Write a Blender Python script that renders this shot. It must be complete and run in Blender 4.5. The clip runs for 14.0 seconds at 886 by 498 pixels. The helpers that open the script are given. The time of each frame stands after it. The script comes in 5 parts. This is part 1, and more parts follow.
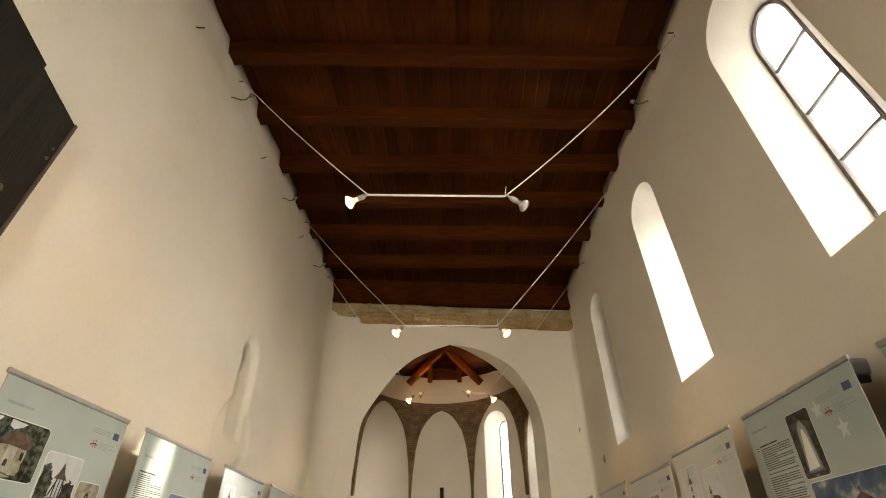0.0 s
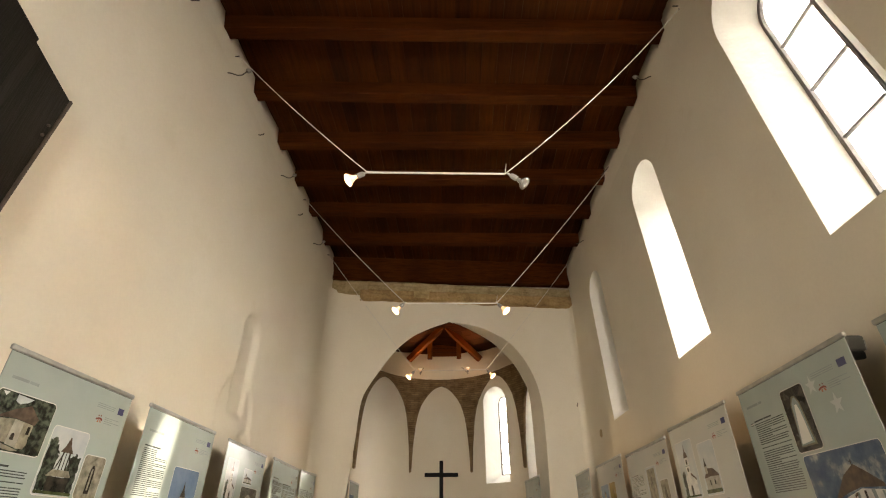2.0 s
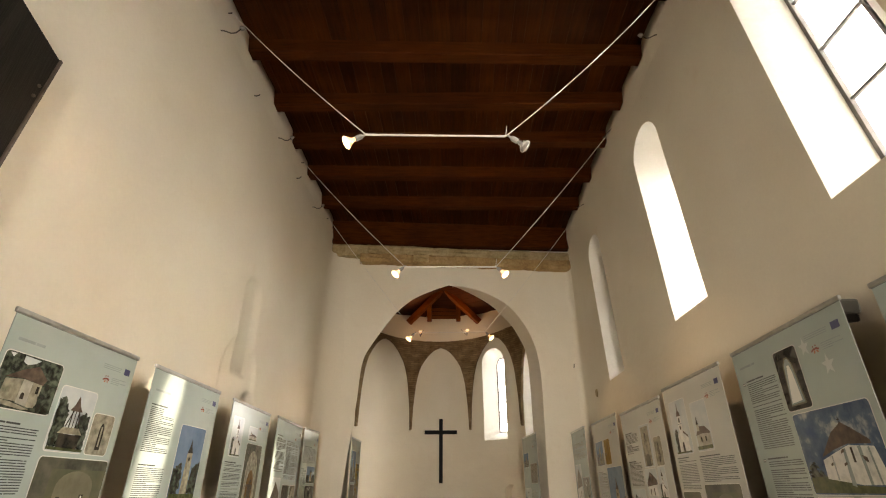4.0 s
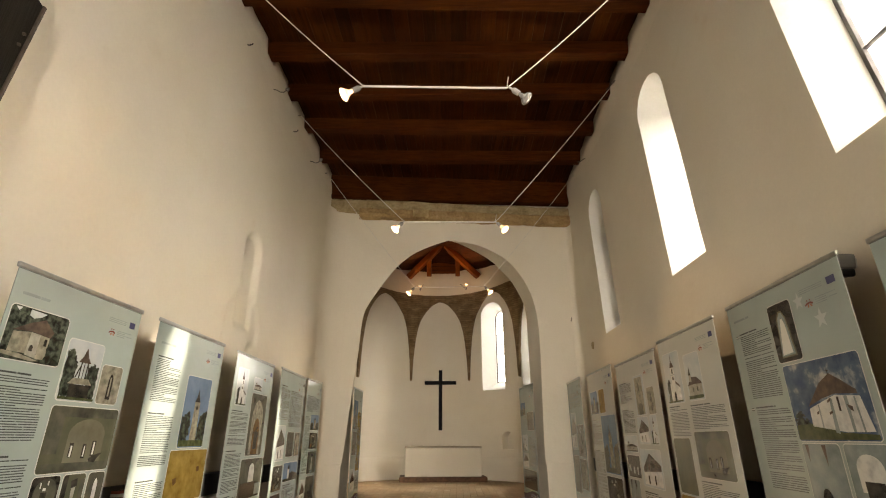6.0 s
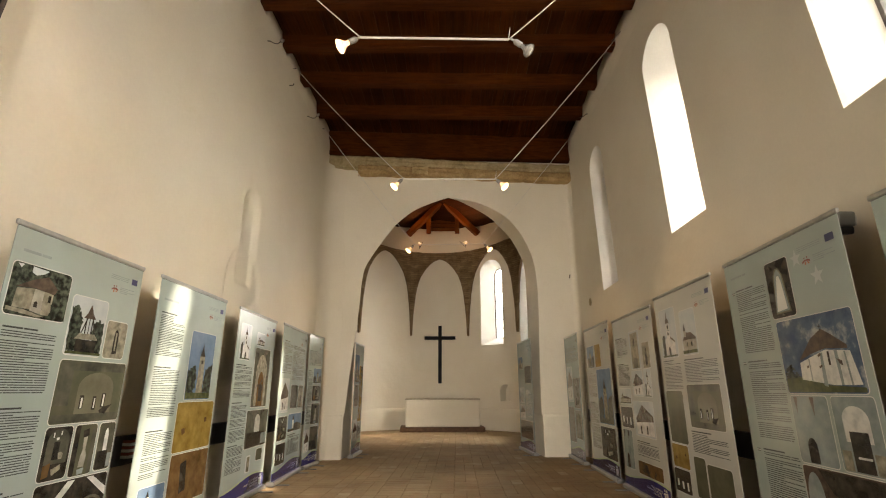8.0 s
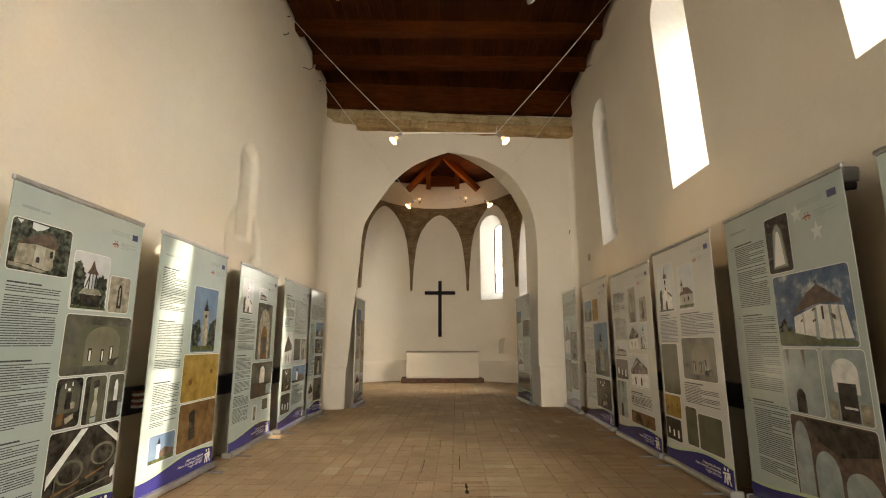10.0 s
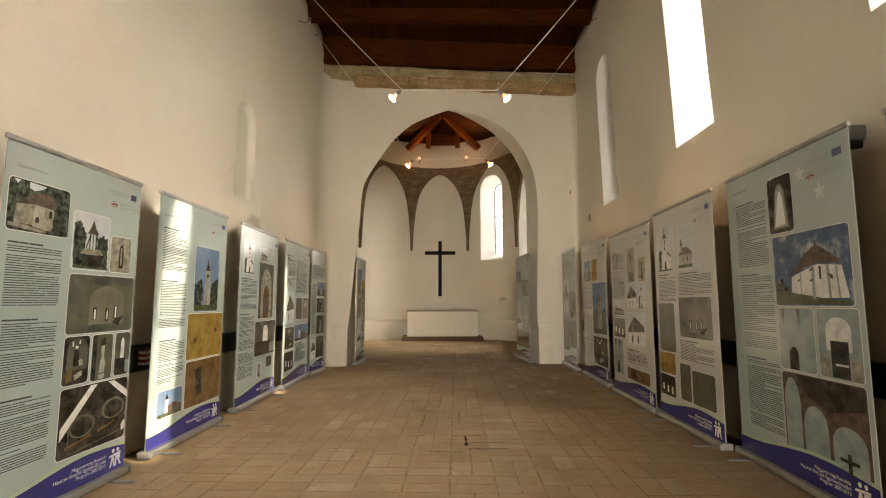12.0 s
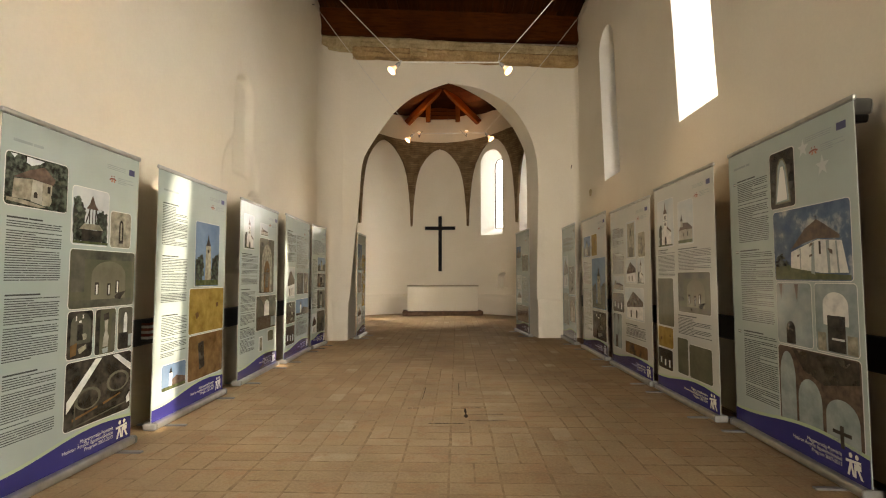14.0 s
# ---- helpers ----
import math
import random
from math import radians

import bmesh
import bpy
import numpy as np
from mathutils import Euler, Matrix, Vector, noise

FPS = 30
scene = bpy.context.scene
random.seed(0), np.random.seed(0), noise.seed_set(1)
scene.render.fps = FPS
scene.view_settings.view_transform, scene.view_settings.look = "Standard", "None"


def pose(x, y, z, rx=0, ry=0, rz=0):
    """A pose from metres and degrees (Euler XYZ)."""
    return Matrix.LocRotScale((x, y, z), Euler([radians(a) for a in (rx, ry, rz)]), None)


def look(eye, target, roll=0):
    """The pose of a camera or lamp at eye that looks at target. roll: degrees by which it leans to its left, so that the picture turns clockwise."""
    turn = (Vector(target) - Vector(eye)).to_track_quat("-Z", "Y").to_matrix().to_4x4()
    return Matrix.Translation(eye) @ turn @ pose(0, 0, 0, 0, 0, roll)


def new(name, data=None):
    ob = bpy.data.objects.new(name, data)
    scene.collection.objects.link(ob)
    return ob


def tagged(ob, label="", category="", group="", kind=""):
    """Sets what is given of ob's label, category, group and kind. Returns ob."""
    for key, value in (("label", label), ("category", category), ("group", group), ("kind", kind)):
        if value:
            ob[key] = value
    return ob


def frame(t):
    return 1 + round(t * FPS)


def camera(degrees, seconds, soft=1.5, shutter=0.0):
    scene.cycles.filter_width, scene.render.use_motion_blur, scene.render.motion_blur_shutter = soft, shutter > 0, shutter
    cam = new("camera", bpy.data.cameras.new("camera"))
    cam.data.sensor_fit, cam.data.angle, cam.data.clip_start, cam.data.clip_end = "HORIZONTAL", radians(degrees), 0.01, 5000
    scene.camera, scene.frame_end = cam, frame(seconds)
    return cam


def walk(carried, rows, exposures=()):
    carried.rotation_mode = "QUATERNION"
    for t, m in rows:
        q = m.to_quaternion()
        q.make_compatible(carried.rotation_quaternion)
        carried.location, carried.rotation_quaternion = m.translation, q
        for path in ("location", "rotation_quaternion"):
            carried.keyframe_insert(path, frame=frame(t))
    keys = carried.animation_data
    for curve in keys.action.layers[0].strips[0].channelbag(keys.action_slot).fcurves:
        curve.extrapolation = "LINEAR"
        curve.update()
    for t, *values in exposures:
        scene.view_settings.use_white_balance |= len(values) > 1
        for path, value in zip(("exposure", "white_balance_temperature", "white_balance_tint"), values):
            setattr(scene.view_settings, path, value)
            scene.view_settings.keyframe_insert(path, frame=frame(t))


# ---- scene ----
# ---------------------------------------------------------------- camera
cam = camera(84.28, 14.0, soft=1.1)
EYE = (0.0, 0.0, 1.13)
PITCH = [
    (0.0, 1.80, 33.13), (0.5, 1.78, 32.73), (1.0, 1.77, 32.07), (1.5, 1.77, 31.33), (2.0, 1.76, 30.54), (2.5, 1.75, 29.78),
    (3.0, 1.73, 28.77), (5.5, 1.67, 22.29), (6.0, 1.65, 21.06), (6.5, 1.64, 19.93), (7.0, 1.62, 18.64), (7.5, 1.61, 17.31),
    (8.0, 1.59, 16.08), (10.5, 1.59, 9.62), (11.0, 1.60, 8.42), (11.5, 1.59, 7.34), (12.0, 1.59, 6.24), (12.5, 1.58, 5.23),
    (13.0, 1.59, 4.34), (13.5, 1.60, 3.70), (14.0, 1.60, 3.34)]
walk(cam, [(t, pose(*EYE, 90 + p, 0, yaw)) for t, yaw, p in PITCH], exposures=[(0.0, 0.58, 7750, 12), (14.0, 0.58, 7750, 12)])

# ---------------------------------------------------------------- world, sun, daylight
XL, XR = -2.46, 2.34          # inner faces of the side walls
SHEAR = 0.09                  # the window jambs lean eastward with height
SUN = Vector((-5.2, 1.45, -3.19)).normalized()
world = bpy.data.worlds.new("sky")
scene.world = world
world.use_nodes = True
wn = world.node_tree
sky = wn.nodes.new("ShaderNodeTexSky")
sky.sky_type = "NISHITA"
sky.sun_disc = False
sky.sun_elevation = math.asin(-SUN.z)
sky.sun_rotation = math.atan2(-SUN.x, -SUN.y)
wn.links.new(sky.outputs[0], wn.nodes["Background"].inputs[0])
wn.nodes["Background"].inputs[1].default_value = 0.12
sun = new("sun", bpy.data.lights.new("sun", "SUN"))
sun.data.energy, sun.data.angle, sun.data.color = 7.0, radians(1.0), (1.0, 0.93, 0.82)
sun.matrix_world = look((0, 0, 20), Vector((0, 0, 20)) + SUN)


def daylight(name, at, target, w, h, watts, color=(0.95, 0.98, 1.0)):
    """The sky's light in a window's opening."""
    ob = new(name, bpy.data.lights.new(name, "AREA"))
    ob.data.shape, ob.data.size, ob.data.size_y, ob.data.energy, ob.data.color = "RECTANGLE", w, h, watts, color
    ob.matrix_world = look(at, target)
    return ob


# ---------------------------------------------------------------- materials
def mat(name, rough=0.6, metal=0.0, spec=0.5):
    m = bpy.data.materials.new(name)
    m.use_nodes = True
    b = m.node_tree.nodes["Principled BSDF"]
    b.inputs["Roughness"].default_value = rough
    b.inputs["Metallic"].default_value = metal
    b.inputs["Specular IOR Level"].default_value = spec
    return m, m.node_tree, b


def node(nt, kind, **inputs):
    n = nt.nodes.new("ShaderNode" + kind)
    for k, v in inputs.items():
        n.inputs[k].default_value = v
    return n


def coords(nt, scale=(1, 1, 1), which="Object"):
    tc = nt.nodes.new("ShaderNodeTexCoord")
    mp = nt.nodes.new("ShaderNodeMapping")
    mp.inputs["Scale"].default_value = scale
    nt.links.new(tc.outputs[which], mp.inputs[0])
    return mp.outputs[0]


def noise_tex(nt, vec, scale, detail=4.0, rough=0.55):
    n = node(nt, "TexNoise", Scale=scale, Detail=detail, Roughness=rough)
    nt.links.new(vec, n.inputs["Vector"])
    return n.outputs["Fac"]


def ramp(nt, fac, stops):
    r = nt.nodes.new("ShaderNodeValToRGB")
    el = r.color_ramp.elements
    while len(el) < len(stops):
        el.new(0.5)
    for e, (p, c) in zip(el, stops):
        e.position, e.color = p, (*c, 1.0)
    nt.links.new(fac, r.inputs[0])
    return r.outputs[0]


def mix(nt, fac, a, b, mode="MIX"):
    m = nt.nodes.new("ShaderNodeMix")
    m.data_type, m.blend_type = "RGBA", mode
    for sock, val in ((m.inputs[0], fac), (m.inputs[6], a), (m.inputs[7], b)):
        if isinstance(val, bpy.types.NodeSocket):
            nt.links.new(val, sock)
        elif isinstance(val, tuple):
            sock.default_value = (*val, 1.0)
        else:
            sock.default_value = val
    return m.outputs[2]


def bump(nt, b, height, strength, dist):
    n = node(nt, "Bump", Strength=strength, Distance=dist)
    nt.links.new(height, n.inputs["Height"])
    nt.links.new(n.outputs[0], b.inputs["Normal"])


def plaster(name, light, dark, stain, relief=0.35):
    """Hand-trowelled limewash: broad tone patches, fine grain, faint damp stains."""
    m, nt, b = mat(name, 0.9, spec=0.2)
    v = coords(nt)
    big = ramp(nt, noise_tex(nt, v, 0.7, 3), [(0.3, dark), (0.7, light)])
    grain = ramp(nt, noise_tex(nt, v, 38, 4), [(0.3, (0.965, 0.965, 0.965)), (0.7, (1, 1, 1))])
    col = mix(nt, 1.0, big, grain, "MULTIPLY")
    blot = ramp(nt, noise_tex(nt, v, 2.3, 6, 0.65), [(0.60, (0, 0, 0)), (0.80, (0.45, 0.45, 0.45))])
    nt.links.new(mix(nt, blot, col, stain), b.inputs["Base Color"])
    low = noise_tex(nt, v, 3.2, 3)
    hi = noise_tex(nt, v, 45, 5, 0.6)
    add = node(nt, "Math")
    add.operation = "MULTIPLY_ADD"
    nt.links.new(hi, add.inputs[0])
    add.inputs[1].default_value = 0.035
    nt.links.new(low, add.inputs[2])
    bump(nt, b, add.outputs[0], relief, 0.05)
    return m


def wood(name, dark, light, along="X", rough=0.55, grain=9.0, var=0.5):
    """Timber with long grain; each plank or beam takes its own tone."""
    m, nt, b = mat(name, rough, spec=0.07)
    sc = {"X": (0.6, 9, 9), "Y": (9, 0.6, 9), "Z": (9, 9, 0.6)}[along]
    v = coords(nt, sc)
    base = ramp(nt, noise_tex(nt, v, grain * 0.35, 6, 0.65), [(0.25, dark), (0.75, light)])
    isl = nt.nodes.new("ShaderNodeNewGeometry")
    tone = ramp(nt, isl.outputs["Random Per Island"], [(0.0, (1 - var,) * 3), (1.0, (1, 1, 1))])
    col = mix(nt, 1.0, base, tone, "MULTIPLY")
    smut = ramp(nt, noise_tex(nt, coords(nt), 1.4, 4), [(0.4, (0.72, 0.72, 0.72)), (0.65, (1, 1, 1))])
    nt.links.new(mix(nt, 1.0, col, smut, "MULTIPLY"), b.inputs["Base Color"])
    bump(nt, b, noise_tex(nt, v, grain, 5), 0.25, 0.01)
    return m


def plain(name, color, rough=0.5, metal=0.0, spec=0.5, wear=0.12, scale=14.0):
    m, nt, b = mat(name, rough, metal, spec)
    v = coords(nt)
    a = tuple(c * (1 - wear) for c in color)
    z = tuple(min(1, c * (1 + wear)) for c in color)
    nt.links.new(ramp(nt, noise_tex(nt, v, scale, 4), [(0.3, a), (0.7, z)]), b.inputs["Base Color"])
    return m


def glow(name, color, strength):
    m = bpy.data.materials.new(name)
    m.use_nodes = True
    b = m.node_tree.nodes["Principled BSDF"]
    b.inputs["Base Color"].default_value = (0.9, 0.85, 0.75, 1)
    b.inputs["Emission Color"].default_value = (*color, 1)
    b.inputs["Emission Strength"].default_value = strength
    return m


M_WALL = plaster("lime_plaster", (0.81, 0.75, 0.635), (0.755, 0.685, 0.56), (0.69, 0.60, 0.46), 0.22)
# plaster made paler and cooler, with the daylight on the reveals in its colour
M_REVEAL_LIT = plaster("daylit_reveal_plaster", (0.88, 0.87, 0.83), (0.84, 0.82, 0.77), (0.76, 0.72, 0.64), 0.32)
M_BEAM = wood("stained_beam", (0.046, 0.0110, 0.0012), (0.130, 0.0310, 0.0034), "X", 0.7)
M_BOARD = wood("stained_board", (0.040, 0.0098, 0.0010), (0.112, 0.0270, 0.0028), "Y", 0.75)
M_ROOF = wood("chancel_timber", (0.16, 0.042, 0.010), (0.34, 0.098, 0.024), "Z", var=0.3)
M_ROOFB = wood("chancel_board", (0.026, 0.007, 0.0022), (0.070, 0.018, 0.005), "X", var=0.45)
M_DARKWOOD = wood("dark_shutter_wood", (0.022, 0.0185, 0.0145), (0.040, 0.034, 0.027), "Z", 0.5)
M_CROSS = wood("black_cross_wood", (0.008, 0.008, 0.009), (0.018, 0.017, 0.017), "Z", 0.5, var=0.1)
M_BLACK = plain("black_board", (0.012, 0.012, 0.013), 0.55)
M_ALU = plain("brushed_aluminium", (0.50, 0.50, 0.48), 0.38, 0.9)
M_CAP = plain("grey_plastic", (0.24, 0.235, 0.22), 0.5)
M_STEEL = plain("dull_steel", (0.45, 0.44, 0.42), 0.4, 0.85)
M_WIRE = plain("pale_wire_sleeve", (0.66, 0.62, 0.56), 0.5)
M_IRON = plain("rusty_iron", (0.10, 0.075, 0.06), 0.6, 0.4, wear=0.3)
M_LEAD = plain("grey_window_bar", (0.20, 0.19, 0.19), 0.5, 0.3)
M_PORC = plain("old_porcelain", (0.35, 0.33, 0.30), 0.25)
M_BULB = glow("lit_bulb", (1.0, 0.68, 0.38), 4.5)
M_SOCKET = glow("lit_bulb_neck", (1.0, 0.46, 0.17), 0.9)
M_OFF = plain("silvered_bulb", (0.62, 0.60, 0.57), 0.15, 0.7)


def stone_material(name="weathered_sandstone", tint=(1.0, 1.0, 1.0)):
    m, nt, b = mat(name, 0.9, spec=0.2)
    v = coords(nt)
    c1 = ramp(nt, noise_tex(nt, v, 3.0, 6, 0.65), [(0.28, (0.27, 0.20, 0.105)), (0.5, (0.45, 0.355, 0.20)), (0.75, (0.58, 0.48, 0.31))])
    c2 = ramp(nt, noise_tex(nt, v, 22, 5), [(0.3, (0.7, 0.68, 0.64)), (0.7, (1, 1, 1))])
    nt.links.new(mix(nt, 1.0, mix(nt, 1.0, c1, c2, "MULTIPLY"), tint, "MULTIPLY"), b.inputs["Base Color"])
    bump(nt, b, noise_tex(nt, v, 14, 6, 0.65), 0.5, 0.03)
    return m


def rubble_material():
    """Thin-bedded brown masonry of the spandrels; UV holds metres along the wall and up."""
    m, nt, b = mat("brown_masonry", 0.92, spec=0.15)
    v = coords(nt, (1, 1, 1), "UV")
    warp = nt.nodes.new("ShaderNodeVectorMath")
    warp.operation = "MULTIPLY_ADD"
    nz = node(nt, "TexNoise", Scale=7.0, Detail=3.0)
    nt.links.new(v, nz.inputs["Vector"])
    nt.links.new(nz.outputs["Color"], warp.inputs[0])
    warp.inputs[1].default_value = (0.09, 0.055, 0)
    nt.links.new(v, warp.inputs[2])
    br = node(nt, "TexBrick", Scale=1.0, **{"Mortar Size": 0.010, "Brick Width": 0.26, "Row Height": 0.062, "Mortar Smooth": 0.4, "Bias": 0.0})
    br.inputs["Color1"].default_value = (0.245, 0.165, 0.088, 1)
    br.inputs["Color2"].default_value = (0.345, 0.245, 0.138, 1)
    br.inputs["Mortar"].default_value = (0.195, 0.138, 0.080, 1)
    nt.links.new(warp.outputs[0], br.inputs["Vector"])
    blot = ramp(nt, noise_tex(nt, v, 4.0, 5), [(0.3, (0.6, 0.55, 0.5)), (0.65, (1, 1, 1))])
    nt.links.new(mix(nt, 1.0, br.outputs["Color"], blot, "MULTIPLY"), b.inputs["Base Color"])
    inv = node(nt, "Math")
    inv.operation = "SUBTRACT"
    inv.inputs[0].default_value = 1.0
    nt.links.new(br.outputs["Fac"], inv.inputs[1])
    bump(nt, b, inv.outputs[0], 0.8, 0.02)
    return m


def brick_material():
    """Worn floor brick: tone from the object or island, scuffs and dust."""
    m, nt, b = mat("worn_floor_brick", 0.78, spec=0.25)
    v = coords(nt)
    oi = nt.nodes.new("ShaderNodeObjectInfo")
    ge = nt.nodes.new("ShaderNodeNewGeometry")
    s = node(nt, "Math")
    s.operation = "ADD"
    nt.links.new(oi.outputs["Random"], s.inputs[0])
    nt.links.new(ge.outputs["Random Per Island"], s.inputs[1])
    fr = node(nt, "Math")
    fr.operation = "FRACT"
    nt.links.new(s.outputs[0], fr.inputs[0])
    tone = ramp(nt, fr.outputs[0], [(0.0, (0.365, 0.245, 0.150)), (0.35, (0.405, 0.283, 0.178)), (0.75, (0.430, 0.310, 0.203)), (0.93, (0.46, 0.345, 0.235)), (1.0, (0.56, 0.45, 0.33))])
    geo = ge.outputs["Position"]
    scuff = ramp(nt, noise_tex(nt, geo, 1.1, 5, 0.6), [(0.3, (0.70, 0.69, 0.65)), (0.7, (1.10, 1.09, 1.02))])
    grit = ramp(nt, noise_tex(nt, geo, 60, 3), [(0.3, (0.80, 0.79, 0.77)), (0.7, (1.02, 1.02, 1.0))])
    # dust trodden over the joints, bare red clay where the face is worn through
    dust = ramp(nt, noise_tex(nt, geo, 2.6, 7, 0.75), [(0.42, (0, 0, 0)), (0.62, (0.85, 0.85, 0.85))])
    clay = ramp(nt, noise_tex(nt, geo, 5.0, 6, 0.7), [(0.50, (0, 0, 0)), (0.64, (0.75, 0.75, 0.75))])
    tone = mix(nt, clay, mix(nt, dust, tone, (0.405, 0.292, 0.172)), (0.40, 0.240, 0.138))
    col = mix(nt, 1.0, mix(nt, 1.0, tone, scuff, "MULTIPLY"), grit, "MULTIPLY")
    nt.links.new(col, b.inputs["Base Color"])
    bump(nt, b, noise_tex(nt, geo, 26, 5), 0.35, 0.006)
    return m


def glass_material():
    m, nt, b = mat("window_glass", 0.02, spec=0.5)
    b.inputs["Transmission Weight"].default_value = 1.0
    b.inputs["IOR"].default_value = 1.02
    b.inputs["Base Color"].default_value = (0.97, 0.98, 0.98, 1)
    return m


M_LOG = stone_material("brown_timber_plate", (1.0, 0.86, 0.74))
M_STONE, M_RUBBLE, M_BRICK, M_GLASS = stone_material(), rubble_material(), brick_material(), glass_material()
M_JOINT = plain("floor_joint_dirt", (0.29, 0.204, 0.122), 0.95, spec=0.05, wear=0.3)


# ---------------------------------------------------------------- mesh helpers
def mesh(name, verts, faces, material, smooth=False, uvs=None):
    me = bpy.data.meshes.new(name)
    me.from_pydata([tuple(v) for v in verts], [], faces)
    mats = material if isinstance(material, (list, tuple)) else [material]
    for k in mats:
        me.materials.append(k)
    if uvs:
        layer = me.uv_layers.new(name="UVMap")
        for lp in me.loops:
            layer.data[lp.index].uv = uvs[lp.vertex_index]
    if smooth:
        me.polygons.foreach_set("use_smooth", [True] * len(me.polygons))
    me.update()
    return me


def setting(name, me, label, category):
    return tagged(new(name, me), label, category, kind="structure")


def from_bm(name, bm, material, smooth=False):
    me = bpy.data.meshes.new(name)
    bmesh.ops.recalc_face_normals(bm, faces=bm.faces)
    bm.to_mesh(me)
    bm.free()
    mats = material if isinstance(material, (list, tuple)) else [material]
    for k in mats:
        me.materials.append(k)
    if smooth:
        me.polygons.foreach_set("use_smooth", [True] * len(me.polygons))
    return me


def part(name, bm, material, parent, label="", at=None, smooth=False):
    ob = new(name, from_bm(name, bm, material, smooth))
    ob.parent = parent
    if at is not None:
        ob.matrix_basis = at
    return tagged(ob, label)


def box(x0, y0, z0, x1, y1, z1, bevel=0.0, seg=1, bm=None):
    b = bmesh.new()
    bmesh.ops.create_cube(b, size=1.0)
    bmesh.ops.scale(b, vec=(x1 - x0, y1 - y0, z1 - z0), verts=b.verts)
    bmesh.ops.translate(b, vec=((x0 + x1) / 2, (y0 + y1) / 2, (z0 + z1) / 2), verts=b.verts)
    if bevel:
        bmesh.ops.bevel(b, geom=list(b.edges), offset=bevel, segments=seg, affect="EDGES", profile=0.5)
    return merge(bm, b)


def merge(bm, b):
    if bm is None:
        return b
    tmp = bpy.data.meshes.new("tmp")
    b.to_mesh(tmp)
    b.free()
    bm.from_mesh(tmp)
    bpy.data.meshes.remove(tmp)
    return bm


def tube(points, radius, sides=8, bm=None):
    """A round bar along a line of points."""
    b = bmesh.new()
    pts = [Vector(p) for p in points]
    rings = []
    for i, p in enumerate(pts):
        d = (pts[min(i + 1, len(pts) - 1)] - pts[max(i - 1, 0)]).normalized()
        u = d.orthogonal().normalized() if i == 0 else (rings_u - d * rings_u.dot(d)).normalized()
        rings_u = u
        w = d.cross(u)
        r = radius[i] if isinstance(radius, (list, tuple)) else radius
        rings.append([b.verts.new(p + (u * math.cos(a) + w * math.sin(a)) * r) for a in [2 * math.pi * k / sides for k in range(sides)]])
    for r0, r1 in zip(rings, rings[1:]):
        for k in range(sides):
            b.faces.new((r0[k], r0[(k + 1) % sides], r1[(k + 1) % sides], r1[k]))
    b.faces.new(rings[0][::-1])
    b.faces.new(rings[-1])
    return merge(bm, b)


def lerp_table(table, x):
    for (a, fa), (b, fb) in zip(table, table[1:]):
        if x <= b:
            return fa + (fb - fa) * (x - a) / (b - a)
    return table[-1][1]


# ---------------------------------------------------------------- walls with openings
class Opening:
    """An arched window: span s0..s1, sill zb, springing zs, crown zt; the glass lies at depth and takes the given span."""

    def __init__(self, s0, s1, zb, zs, zt, depth, g0, g1, gb, gs, gt):
        self.inner = (s0, s1, zb, zs, zt)
        self.glass = (g0, g1, gb, gs, gt)
        self.depth = depth
        k = 0.30 * (g1 - g0)
        self.outer = (g0 - k, g1 + k, gb - 0.10, gs, gt + 0.45)

    @staticmethod
    def top(o, s):
        s0, s1, zb, zs, zt = o
        q = (2 * s - s0 - s1) / (s1 - s0)
        return zs + (zt - zs) * math.sqrt(max(0.0, 1 - q * q))

    @staticmethod
    def loop(o, n=20, sides=10):
        s0, s1, zb, zs, zt = o
        pts = [(s0 + (s1 - s0) * k / 6, zb) for k in range(6)]
        pts += [(s1, zb + (zs - zb) * k / sides) for k in range(sides)]
        for k in range(n):
            a = math.pi * k / n
            pts.append(((s0 + s1) / 2 + (s1 - s0) / 2 * math.cos(a), zs + (zt - zs) * math.sin(a)))
        pts += [(s0, zs - (zs - zb) * k / sides) for k in range(sides)]
        return pts


def sheet(spans, z0, z1, holes, place, dz=0.25):
    """Verts and faces of a wall face made in upright columns, with arched holes (as Opening tuples)."""
    cuts = set(round(s, 4) for s in spans)
    for o in holes:
        n = 16
        for k in range(n + 1):
            cuts.add(round((o[0] + o[1]) / 2 - (o[1] - o[0]) / 2 * math.cos(math.pi * k / n), 4))
    cuts = sorted(cuts)
    verts, faces, index = [], [], {}

    def vid(s, z):
        key = (round(s, 4), round(z, 4))
        if key not in index:
            index[key] = len(verts)
            verts.append(place(s, z))
        return index[key]

    def strip(sa, sb, a0, a1, b0, b1):
        n = max(1, int(round((a1 - a0) / dz)))
        for k in range(n):
            f, g = k / n, (k + 1) / n
            q = [vid(sa, a0 + (a1 - a0) * f), vid(sb, b0 + (b1 - b0) * f), vid(sb, b0 + (b1 - b0) * g), vid(sa, a0 + (a1 - a0) * g)]
            if len(set(q)) > 2:
                faces.append(tuple(dict.fromkeys(q)))
    for sa, sb in zip(cuts, cuts[1:]):
        hit = [o for o in holes if o[0] - 1e-6 <= sa and sb <= o[1] + 1e-6]
        if hit:
            la = lb = z0
            for o in sorted(hit, key=lambda h: h[2]):
                strip(sa, sb, la, o[2], lb, o[2])
                la, lb = Opening.top(o, sa), Opening.top(o, sb)
            strip(sa, sb, la, z1, lb, z1)
        else:
            strip(sa, sb, z0, z1, z0, z1)
    return verts, faces


